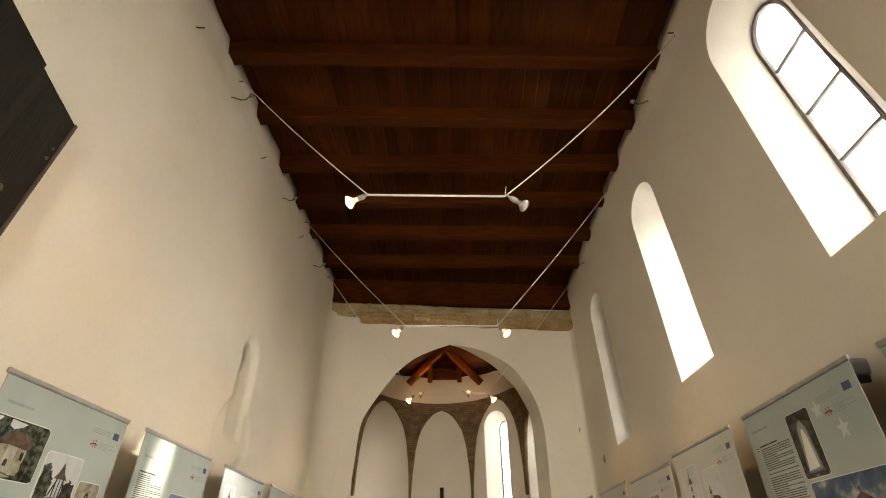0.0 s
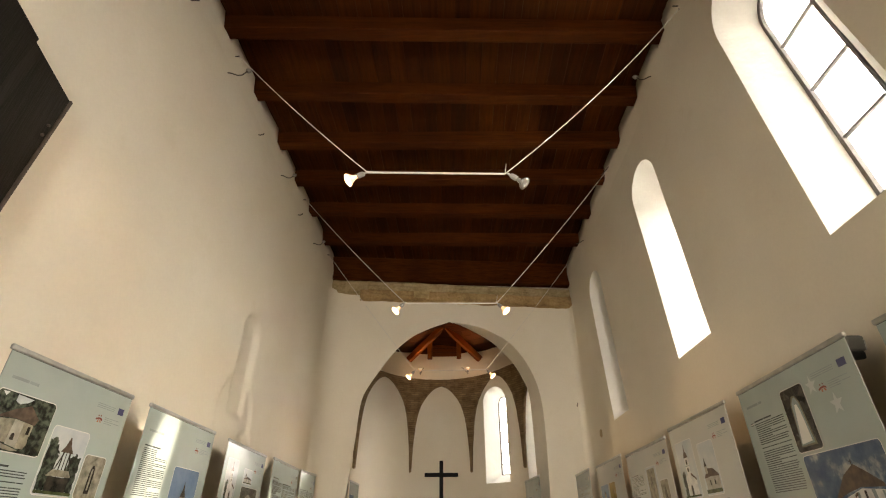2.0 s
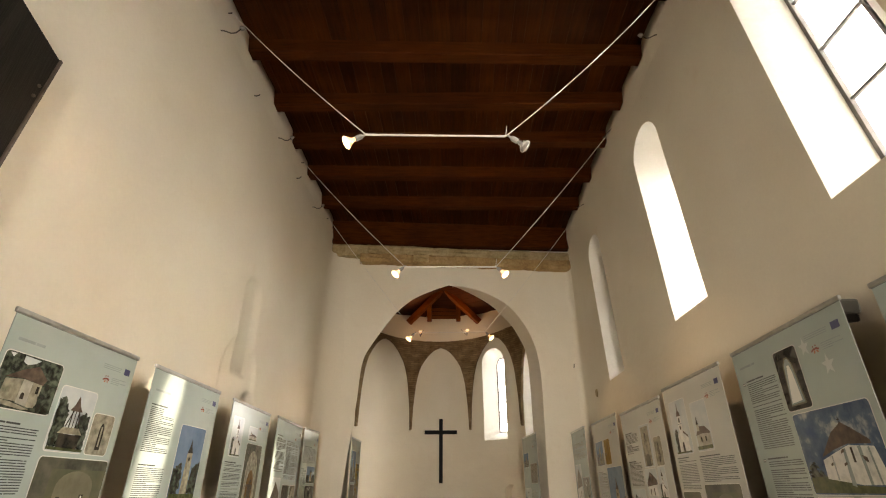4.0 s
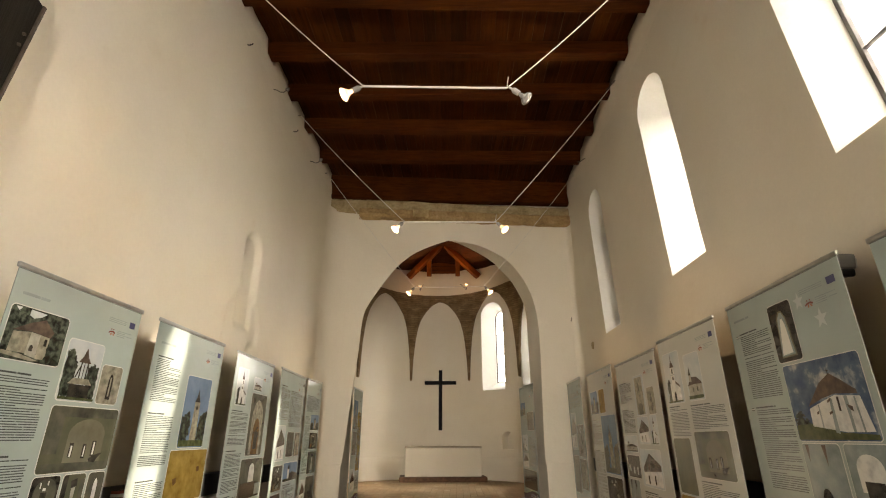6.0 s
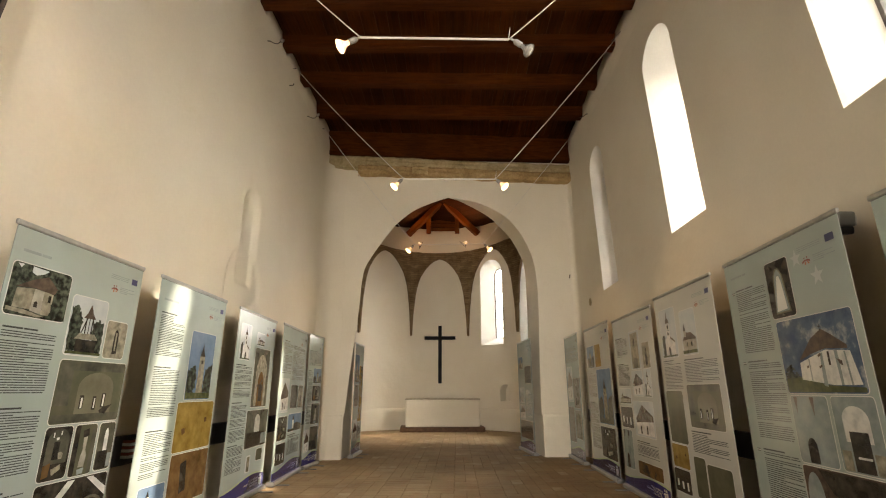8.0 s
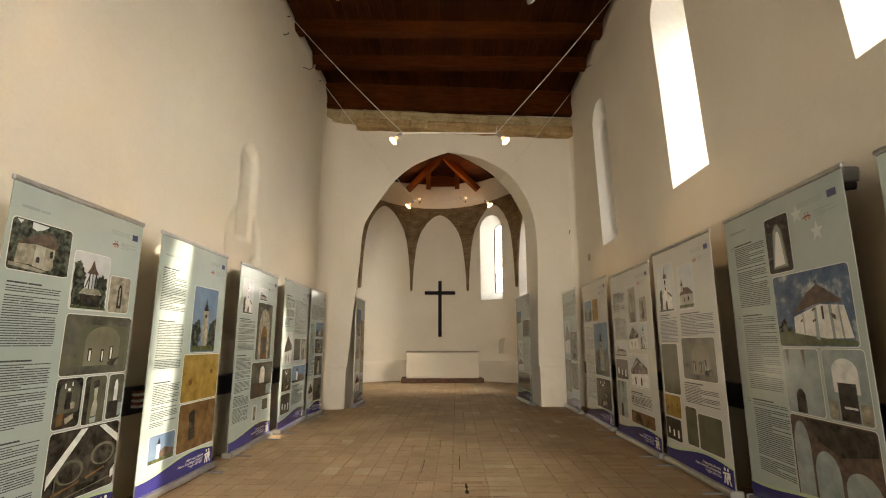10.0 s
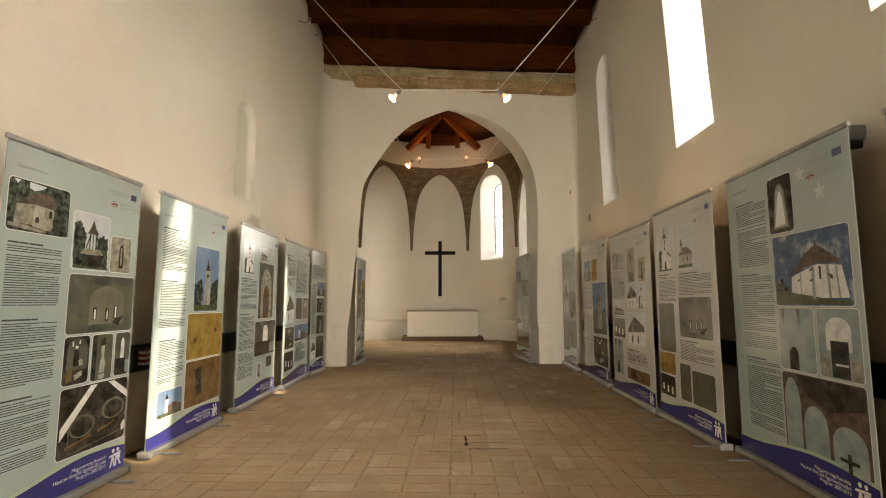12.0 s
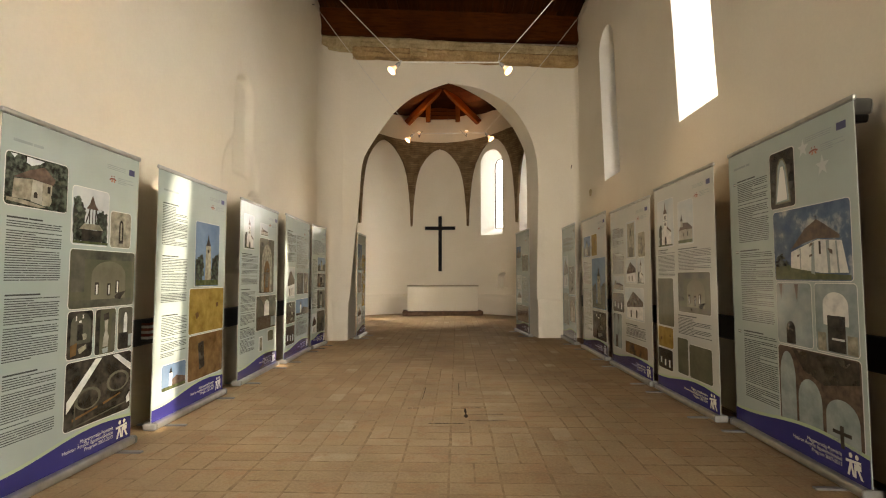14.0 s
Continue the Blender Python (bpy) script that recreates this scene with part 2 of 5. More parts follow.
def reveal(op, place, thick, steps=7):
    """The splayed sides of an opening from the wall's face to its glass, then straight out."""
    a, g, x = Opening.loop(op.inner), Opening.loop(op.glass), Opening.loop(op.outer)
    rows = [k / steps for k in range(steps + 1)] + [2.0]
    verts, faces = [], []
    n = len(a)
    for r in rows:
        for (s, z), (gs, gz), far in zip(a, g, x):
            f = min(r, 1.0)
            if r > 1:
                verts.append(place(far[0], far[1], thick))
                continue
            dep = op.depth * f if r <= 1 else thick
            w = 0.012 * noise.noise(Vector((s * 3, z * 3, f * 4))) if 0 < f < 1 else 0.0
            verts.append(place(s + (gs - s) * f + w, z + (gz - z) * f + w, dep))
    for j in range(len(rows) - 1):
        for i in range(n):
            k = (i + 1) % n
            faces.append((j * n + i, j * n + k, (j + 1) * n + k, (j + 1) * n + i))
    return verts, faces


def join(*pieces):
    verts, faces = [], []
    for v, f in pieces:
        o = len(verts)
        verts += v
        faces += [tuple(i + o for i in q) for q in f]
    return verts, faces


def south(s, z, dep=0.0):
    w = 0.010 * noise.noise(Vector((s * 0.9, z * 0.9, 3.0))) if dep == 0 else 0.0
    return (XR + dep + w, s + SHEAR * (z - 2.75), z)


Y0, ZTOP = -3.2, 6.75
SOUTH_T = 0.95
W1 = Opening(1.82, 2.665, 2.76, 4.93, 5.40, 0.32, 2.09, 2.52, 2.80, 4.84, 5.16)
W2 = Opening(4.36, 5.12, 2.76, 4.88, 5.23, 0.75, 4.60, 4.88, 2.95, 4.7, 4.92)
W3 = Opening(7.00, 7.72, 2.65, 4.76, 5.06, 0.45, 7.49, 7.625, 2.8, 4.5, 4.70)
W3.outer = W3.glass
WINS = [W1, W2, W3]
spans = [Y0 + 0.2 * k for k in range(int((10.6 - Y0) / 0.2) + 1)]
inner = sheet(spans, 0, ZTOP, [o.inner for o in WINS], lambda s, z: south(s, z))
outer = sheet(spans, 0, ZTOP, [o.outer for o in WINS], lambda s, z: south(s, z, SOUTH_T), 1.0)
setting("wall_south", mesh("wall_south", *join(inner, outer), M_WALL, True), "warm white limewashed nave wall with three deep arched windows", "wall")
for i, o in enumerate(WINS):
    setting("window_reveal", mesh("window_reveal", *reveal(o, south, SOUTH_T), M_REVEAL_LIT, True), "white plastered splayed reveal of an arched window", "window reveal")


def north(s, z):
    """The north wall's face: uneven plaster with a walled-up slit window over two shallow blind niches."""
    def recess(c, half, z0, zs, zt, depth, soft):
        d = max(abs(s - c) - half, z0 - z)
        if z > zs:
            d = max(abs(s - c) / half, 0.0)
            d = (math.hypot(abs(s - c) / half, (z - zs) / (zt - zs)) - 1) * half
        q = min(1.0, max(0.0, 0.5 - d / soft))
        return depth * q * q * (3 - 2 * q)
    r = recess(5.525, 0.205, 2.30, 3.26, 3.46, 0.065, 0.09)
    r = max(r, recess(5.49, 0.45, 1.2, 2.25, 2.74, 0.030, 0.05))
    r = max(r, recess(5.87, 0.16, 1.2, 2.02, 2.16, 0.075, 0.05))
    # the wall leans out a little under the ceiling
    q = min(1.0, max(0.0, (z - 5.1) / 0.9))
    r += 0.055 * q * q
    w = 0.014 * noise.noise(Vector((s * 0.7, z * 0.7, 9.0))) + 0.004 * noise.noise(Vector((s * 3, z * 3, 1.0)))
    return (XL - r + w, s, z)


ns = [Y0 + 0.25 * k for k in range(33)] + [4.85 + 0.03 * k for k in range(48)] + [6.5 + 0.25 * k for k in range(15)]
inner = sheet(ns, 0, ZTOP, [], north, 0.035)
outer = sheet([Y0, 10.2], 0, ZTOP, [], lambda s, z: (XL - 0.9, s, z), 3)
setting("wall_north", mesh("wall_north", *join(inner, outer), M_WALL, True), "warm white limewashed nave wall with faint walled-up niches", "wall")
# gap for an assumed doorway, out of view, that lets the fill lamp in
bm = box(XL - 0.9, Y0 - 0.6, 0, -0.65, Y0, ZTOP)
box(0.85, Y0 - 0.6, 0, XR + 0.95, Y0, ZTOP, bm=bm)
box(-0.65, Y0 - 0.6, 3.0, 0.85, Y0, ZTOP, bm=bm)
setting("wall_west", from_bm("wall_west", bm, M_WALL), "plain white limewashed end wall behind the viewer", "wall")

# ---------------------------------------------------------------- chancel arch wall (askew to the nave)
SK = radians(7.1)
PA = Vector((-0.1, 9.1, 0))
PU, PN = Vector((math.cos(SK), math.sin(SK), 0)), Vector((-math.sin(SK), math.cos(SK), 0))
ARCH_T = 0.62
LEFT = [(0.0, -1.90), (0.7, -1.885), (0.72, -1.865), (1.3, -1.82), (1.9, -1.765), (2.57, -1.697), (3.0, -1.68), (3.29, -1.645), (3.46, -1.57), (3.74, -1.40), (4.01, -1.223), (4.25, -1.045), (4.51, -0.745), (4.62, -0.528), (4.72, -0.309), (4.812, -0.055)]
RIGHT = [(0.0, 1.65), (0.7, 1.65), (0.72, 1.62), (1.6, 1.64), (2.62, 1.672), (3.06, 1.674), (3.40, 1.65), (3.68, 1.59), (3.99, 1.463), (4.24, 1.30), (4.43, 1.135), (4.57, 0.913), (4.73, 0.579), (4.79, 0.244), (4.812, -0.055)]
LEFT_BACK = [(z + max(0.0, z - 1.13) * 0.0686, max(x * 1.0686 + (0.04 if z < 4.8 else 0.0703), -1.80)) for z, x in LEFT]
RIGHT_BACK = [(0.0, 1.63), (0.7, 1.63), (0.72, 1.60), (1.7, 1.61), (2.72, 1.621), (3.19, 1.621), (3.50, 1.61), (3.70, 1.585), (3.99, 1.449), (4.24, 1.311), (4.453, 1.10), (4.643, 0.923), (4.87, 0.53), (5.02, 0.212), (5.066, 0.011)]


def smooth_side(table):
    """Heights and offsets along one side of the arch, its corners cut round."""
    pts = list(table)
    for _ in range(3):
        cut = [pts[0]]
        for (z0, x0), (z1, x1) in zip(pts, pts[1:]):
            cut += [(z0 * 0.75 + z1 * 0.25, x0 * 0.75 + x1 * 0.25), (z0 * 0.25 + z1 * 0.75, x0 * 0.25 + x1 * 0.75)]
        pts = cut + [pts[-1]]
    return pts


def arch_wall():
    """Front and back faces, and the soffit that climbs and narrows towards the chancel."""
    verts, faces = [], []

    def add(u, n, z):
        p = PA + PU * u + PN * n
        verts.append((p.x, p.y, z))
        return len(verts) - 1
    for front, back, far in ((LEFT, LEFT_BACK, -2.75), (RIGHT, RIGHT_BACK, 2.75)):
        fs, bs = smooth_side(front), smooth_side(back)
        for n, side in ((0.0, fs), (ARCH_T, bs)):
            a = [(add(far, n, z), add(x, n, z)) for z, x in side]
            for (p, q), (r, t) in zip(a, a[1:]):
                faces.append((p, q, t, r))
            z, x = side[-1]
            faces.append((add(far, n, z), add(x, n, z), add(x, n, ZTOP), add(far, n, ZTOP)))
        grid = []
        for (z0, x0), (z1, x1) in zip(fs, bs):
            grid.append([add(x0 + (x1 - x0) * k / 4 + (0.008 * noise.noise(Vector((z0 * 4, k, 2))) if 0 < k < 4 else 0), ARCH_T * k / 4, z0 + (z1 - z0) * k / 4) for k in range(5)])
        for g0, g1 in zip(grid, grid[1:]):
            for k in range(4):
                faces.append((g0[k], g0[k + 1], g1[k + 1], g1[k]))
    return verts, faces


setting("wall_east", mesh("wall_east", *arch_wall(), M_WALL), "white plastered chancel wall with a blunt pointed arch", "wall")


def corner_fillet(x, u, reach):
    """Plaster run round in the corner between a side wall and the chancel wall."""
    foot = PA + PU * u
    along = PU * (1 if x < 0 else -1)
    a, c, b = Vector((x, foot.y - reach, 0)), foot, foot + along * reach
    verts, faces, n, m = [], [], 10, 24
    for j in range(m + 1):
        z = 5.36 * j / m
        for k in range(n + 1):
            f = k / n
            p = a * (1 - f) ** 2 + c * 2 * f * (1 - f) + b * f * f
            w = 0.012 * noise.noise(Vector((f * 2, z * 1.3, x)))
            verts.append((p.x + along.x * (w if 0 < k < n else -0.01), p.y - (w if 0 < k < n else -0.01), z))
    for j in range(m):
        for k in range(n):
            i = j * (n + 1) + k
            faces.append((i, i + 1, i + n + 2, i + n + 1))
    return setting("trim_corner", mesh("trim_corner", verts, faces, M_WALL, True), "rounded white plaster in the wall's corner", "trim")


corner_fillet(XL, -2.378, 0.42)
corner_fillet(XR, 2.459, 0.14)


def pier_plinth(u0, u1, seed):
    """The pier's rough whitewashed foot, a little proud of the wall above."""
    verts, faces, n, m = [], [], 14, 16
    for j in range(m + 2):
        z = -0.01 + 0.72 * min(j, m) / m
        for k in range(n + 1):
            u = u0 + (u1 - u0) * k / n
            block = 0.012 * noise.cell(Vector((u * 3.1 + (0.5 if z > 0.36 else 0.0), z * 2.8, seed)))
            proud = 0.022 + block + 0.010 * noise.noise(Vector((u * 7, z * 7, seed)))
            if j > m or k in (0, n):
                proud = -0.01
            p = PA + PU * u - PN * proud
            verts.append((p.x, p.y, z + (0.012 if j > m else 0.0)))
    for j in range(m + 1):
        for k in range(n):
            i = j * (n + 1) + k
            faces.append((i, i + 1, i + n + 2, i + n + 1))
    return setting("wall_plinth", mesh("wall_plinth", verts, faces, M_WALL, True), "rough whitewashed stone foot of the chancel pier", "plinth")


pier_plinth(-2.34, -1.884, 2.0)
pier_plinth(1.648, 2.42, 6.0)


def rough_block(name, u0, u1, z0, z1, proud, seed, material, label, category, sag=0.02):
    """A long weathered block set into the wall's top, its edges broken."""
    n = max(12, int((u1 - u0) / 0.035))
    verts, faces = [], []
    prof = [(0.0, z0), (-proud * 0.75, z0 + 0.01), (-proud, z0 + 0.06), (-proud * 0.95, (z0 + z1) / 2), (-proud, z1 - 0.05), (-proud * 0.6, z1), (0.02, z1)]
    for i in range(n + 1):
        u = u0 + (u1 - u0) * i / n
        for j, (dn, z) in enumerate(prof):
            k = Vector((u * 2.2, j * 0.9, seed))
            p = PA + PU * u + PN * (dn + 0.025 * noise.noise(k) + (0.016 * noise.noise(Vector((u * 11, j * 1.7, seed))) if dn < 0 else 0.0))
            verts.append((p.x, p.y, z + sag * noise.noise(k * 1.7 + Vector((3, 1, 0))) + 0.4 * sag * noise.noise(Vector((u * 9, j, seed + 4)))))
    m = len(prof)
    for i in range(n):
        for j in range(m - 1):
            faces.append((i * m + j, i * m + j + 1, (i + 1) * m + j + 1, (i + 1) * m + j))
    faces.append(tuple(range(m)))
    faces.append(tuple(n * m + j for j in range(m))[::-1])
    return setting(name, mesh(name, verts, faces, material, False), label, category)


rough_block("wall_plate", -1.84, 2.46, 5.20, 5.41, 0.18, 1.0, M_LOG, "weathered reddish-brown wall plate along the wall's top", "wall plate")
rough_block("wall_plate", -1.72, 2.46, 5.40, 5.60, 0.14, 9.0, M_STONE, "pale brown weathered course above the wall plate", "wall plate", 0.01)
rough_block("wall_patch", -0.78, -0.47, 5.22, 5.41, 0.215, 3.0, stone_material("pale_patch", (1.3, 1.25, 1.2)), "pale plaster patch on the wall plate", "wall plate", 0.012)
rough_block("wall_plate", -2.56, -1.70, 5.32, 5.60, 0.13, 5.0, M_STONE, "weathered brown stone beam end bedded in plaster", "stone beam")

# ---------------------------------------------------------------- nave ceiling: boards on beams
BEAM_Z, BOARD_Z = 5.92, 6.12
BEAMS = [(-1.95, -1.75), (-1.05, -0.85), (-0.20, 0.02), (0.68, 0.90), (1.58, 1.80), (2.46, 2.68), (3.36, 3.58), (4.27, 4.50), (5.19, 5.30), (6.03, 6.14), (6.88, 7.10), (7.85, 8.04), (8.74, 9.26)]


def ceiling_mesh():
    rng = random.Random(4)
    bm = bmesh.new()
    edges = [Y0 - 0.1] + [(a + b) / 2 for a, b in BEAMS[::2]] + [9.7]
    for a, b in zip(edges, edges[1:]):
        x = XL - 0.3
        while x < XR + 0.35:
            w = rng.uniform(0.15, 0.21)
            dz = rng.uniform(0, 0.008)
            box(x, a, BOARD_Z + dz, x + w - 0.006, b - 0.004, BOARD_Z + dz + 0.025, bm=bm)
            x += w
    box(XL - 0.9, Y0 - 0.5, BOARD_Z + 0.06, XR + 0.95, 10.6, BOARD_Z + 0.12, bm=bm)
    return from_bm("ceiling", bm, M_BOARD)


setting("ceiling", ceiling_mesh(), "dark red-brown stained board ceiling", "ceiling")
for k, (a, b) in enumerate(BEAMS):
    bm = box(XL - 0.25, -0.08, 0, XR + 0.25, 0.08, (BOARD_Z - BEAM_Z if k < 12 else 0.50) + 0.01, 0.008)
    for v in bm.verts:
        q = (v.co.x - XL) / (XR - XL)
        v.co.y += a + (b - a) * q
        v.co.z += (BEAM_Z if k < 12 else 5.585 + 0.06 * q) + 0.012 * noise.noise(Vector((k * 3.1, q * 2, 0)))
    setting("ceiling_beam", from_bm("ceiling_beam", bm, M_BEAM), "dark red-brown stained timber beam under the boards", "beam")


def plaster_lip(name, side, sgn):
    """Plaster run up raggedly between the beam ends."""
    verts, faces = [], []
    x = XL if side < 0 else XR
    ys = [Y0 + 0.06 * k for k in range(int((9.3 - Y0) / 0.06))]
    for y in ys:
        near = min(abs(y - (a if side < 0 else b)) for a, b in BEAMS)
        top = 6.10 if near > 0.13 else BEAM_Z - 0.01
        out = 0.022 + 0.02 * noise.noise(Vector((y * 2.5, side, 0))) - (0.045 if side < 0 else 0.0)
        for dx, z in ((-0.012 if side < 0 else 0.0, 5.66 + 0.05 * noise.noise(Vector((y * 1.5, 4, side)))), (out * 0.5, 5.78), (out, BEAM_Z - 0.03 + 0.03 * noise.noise(Vector((y * 4, 2, side)))), (out * 1.1, top), (-0.05, top)):
            verts.append((x - side * dx, y, z))
    for i in range(len(ys) - 1):
        for j in range(4):
            faces.append((i * 5 + j, i * 5 + j + 1, (i + 1) * 5 + j + 1, (i + 1) * 5 + j))
    return setting(name, mesh(name, verts, faces, M_WALL, True), "ragged white plaster run up between beam ends", "trim")


plaster_lip("trim_north", -1, 1)
plaster_lip("trim_south", 1, 1)

# ---------------------------------------------------------------- rotunda chancel
RC, RR = Vector((-0.57, 12.85, 0)), 2.88
RT = 0.95


def ring(a, r, z):
    """a: degrees, 0 to the east, growing to the south (right)."""
    q = radians(a)
    return (RC.x + r * math.sin(q), RC.y + r * math.cos(q), z)


def rot_place(s, z, dep=0.0):
    w = 0.008 * noise.noise(Vector((s * 0.06, z * 1.2, 7))) if dep == 0 else 0.0
    return ring(s, RR + dep + w, z)


R1 = Opening(27.6, 43.3, 2.46, 4.72, 5.14, 0.62, 31.6, 37.6, 2.72, 4.68, 4.96)
# window added out of view, only to brighten the chancel
R_UNSEEN = Opening(96.0, 111.0, 2.48, 4.72, 5.12, 0.62, 100.0, 107.0, 2.72, 4.55, 4.78)
R2 = Opening(57.2, 73.0, 2.48, 4.72, 5.12, 0.62, 58.5, 61.5, 2.72, 4.55, 4.78)
ang = [-114 + 2 * k for k in range(115)]
NICHE = Opening(39.6, 47.3, 0.82, 1.12, 1.29, 0.30, 39.8, 47.1, 0.83, 1.11, 1.28)
inner = sheet(ang, 0, 6.7, [R1.inner, R2.inner, R_UNSEEN.inner, NICHE.inner], rot_place, 0.3)
outer = sheet(ang, 0, 6.7, [R1.outer, R2.outer, R_UNSEEN.outer], lambda s, z: rot_place(s, z, RT), 1.5)
setting("wall_rotunda", mesh("wall_rotunda", *join(inner, outer), M_WALL, True), "round white plastered chancel wall with slit windows", "wall")
for o in (R1, R2, R_UNSEEN):
    setting("window_reveal", mesh("window_reveal", *reveal(o, rot_place, RT), M_REVEAL_LIT, True), "white plastered splayed reveal of a slit window", "window reveal")

lp = Opening.loop(NICHE.inner)
ring_in = [rot_place(s, z) for s, z in lp]
ring_back = [rot_place(s, z, 0.30) for s, z in lp]
n = len(lp)
setting("wall_niche", mesh("wall_niche", ring_in + ring_back, [(i, (i + 1) % n, n + (i + 1) % n, n + i) for i in range(n)] + [tuple(range(n, 2 * n))], M_WALL), "small white arched niche in the chancel wall", "niche")


def plinth():
    """A low rough plinth round the chancel's foot."""
    verts, faces = [], []
    for a in ang:
        for r, z in ((RR - 0.025, -0.01), (RR - 0.035 + 0.022 * noise.noise(Vector((a * 0.5, 1, 0))), 0.12), (RR - 0.02 + 0.022 * noise.noise(Vector((a * 0.5, 5, 0))), 0.22), (RR - 0.04 + 0.022 * noise.noise(Vector((a * 0.45, 9, 0))), 0.36), (RR - 0.022 + 0.02 * noise.noise(Vector((a * 0.5, 14, 0))), 0.48), (RR - 0.02, 0.60 + 0.02 * noise.noise(Vector((a * 0.3, 0, 0)))), (RR + 0.05, 0.63)):
            verts.append(ring(a, r, z))
    for i in range(len(ang) - 1):
        for j in range(6):
            faces.append((i * 7 + j, i * 7 + j + 1, (i + 1) * 7 + j + 1, (i + 1) * 7 + j))
    return mesh("wall_plinth", verts, faces, M_WALL, True)


setting("wall_plinth", plinth(), "low rough whitewashed plinth round the chancel", "plinth")
ARCHLET = [(0, 1.0), (0.28, 0.965), (0.55, 0.875), (0.66, 0.80), (0.76, 0.70), (0.86, 0.52), (0.93, 0.355), (0.975, 0.20), (1.0, 0.0)]
RIB_Z, CORNICE = 2.78, 5.51


def ledge(a):
    """The masonry's uneven top rises towards the sides."""
    return CORNICE + 0.14 * (min(abs(a), 48.0) / 46.0) ** 2 + 0.012 * noise.noise(Vector((a * 0.25, 3, 0)))


def spandrel(c):
    """Masonry between two blind arches of one bay, proud of the plaster, hanging down to points."""
    crown = 5.30 + 0.18 * min(1.0, abs(c) / 36.0)
    half = 18.4
    outline = []
    rs = [0, 0.12, 0.25, 0.38, 0.5, 0.6, 0.68, 0.75, 0.81, 0.86, 0.9, 0.935, 0.96, 0.98, 0.992, 1.0]
    for r in rs:
        outline.append((c - (half - 0.55) * lerp_table(ARCHLET, r), RIB_Z + (crown - RIB_Z) * r))
    outline += [(2 * c - a, z) for a, z in outline[-2::-1]]
    outline = [(c - half, RIB_Z - 0.02)] + outline + [(c + half, RIB_Z - 0.02)]
    verts, faces, uv = [], [], []
    for a, z in outline:
        for aa, zz, rr in ((a, z, RR + 0.02), (a, z, RR - 0.075), (a, ledge(a), RR - 0.085), (a, ledge(a), RR + 0.02)):
            verts.append(ring(aa, rr + (0.012 * noise.noise(Vector((aa * 0.3, zz * 3, 0))) if rr < RR else 0), zz))
            uv.append((radians(aa) * RR, zz + (RR - rr)))
    for i in range(len(outline) - 1):
        for j in range(3):
            faces.append((i * 4 + j, (i + 1) * 4 + j, (i + 1) * 4 + j + 1, i * 4 + j + 1))
    ob = new("spandrel", mesh("spandrel", verts, faces, M_RUBBLE, False, uv))
    return setting_tag(ob)


def setting_tag(ob):
    return tagged(ob, "brown exposed masonry between blind arches", "masonry", kind="structure")


for k in range(-3, 4):
    spandrel(0.6 + 36.8 * k)


def drum():
    """The white band above the masonry, set back a little, down to its ledge."""
    verts, faces = [], []
    prof = [(RR - 0.11, -0.02), (RR - 0.11, 0.03), (RR + 0.03, 0.07), (RR + 0.04, 0.8), (RR + 0.5, 0.8)]
    for a in ang:
        for r, dz in prof:
            z = ledge(a) + dz
            verts.append(ring(a, r, z))
    n = len(prof)
    for i in range(len(ang) - 1):
        for j in range(n - 1):
            faces.append((i * n + j, i * n + j + 1, (i + 1) * n + j + 1, (i + 1) * n + j))
    return mesh("drum", verts, faces, M_WALL, False)


for sgn in (-1, 1):
    x, y, _ = ring(114 * sgn, RR, 0)
    setting("wall_chancel", from_bm("wall_chancel", box(min(x, x + sgn * 0.9), 9.78 if sgn > 0 else 9.2, 0, max(x, x + sgn * 0.9), y, 6.7), M_WALL), "plain white plastered side wall inside the chancel arch", "wall")
setting("wall_drum", drum(), "plain white band of wall above the blind arches", "wall")


def rotunda_roof():
    """Boards in rings under a flat cone."""
    bm = bmesh.new()
    for k in range(22):
        r0, r1 = 3.3 - 0.148 * k, 3.3 - 0.148 * (k + 1) + 0.008
        z0, z1 = 6.02 + (3.3 - r0) * 0.85, 6.02 + (3.3 - r1) * 0.85
        for i in range(20):
            a0, a1 = 18 * i, 18 * i + 18
            q = [bm.verts.new(ring(a, max(r, 0.02), z)) for a, r, z in ((a0, r0, z0), (a1, r0, z0), (a1, max(r1, 0.03), z1), (a0, max(r1, 0.03), z1))]
            t = [bm.verts.new((v.co.x, v.co.y, v.co.z + 0.03)) for v in q]
            bm.faces.new(q)
            bm.faces.new(t[::-1])
            for m in range(4):
                bm.faces.new((q[m], t[m], t[(m + 1) % 4], q[(m + 1) % 4]))
    return from_bm("ceiling_rotunda", bm, M_ROOFB)


setting("ceiling_rotunda", rotunda_roof(), "orange-brown boarded cone roof over the chancel", "ceiling")


def timber(a, b, w, h, name, label):
    """A squared timber from a to b."""
    a, b = Vector(a), Vector(b)
    ob = new(name, from_bm(name, box(-w / 2, -h / 2, 0, w / 2, h / 2, (b - a).length, 0.012), M_ROOF))
    ob.matrix_world = Matrix.Translation(a) @ (b - a).to_track_quat("Z", "Y").to_matrix().to_4x4()
    return tagged(ob, label, "timber", kind="structure")


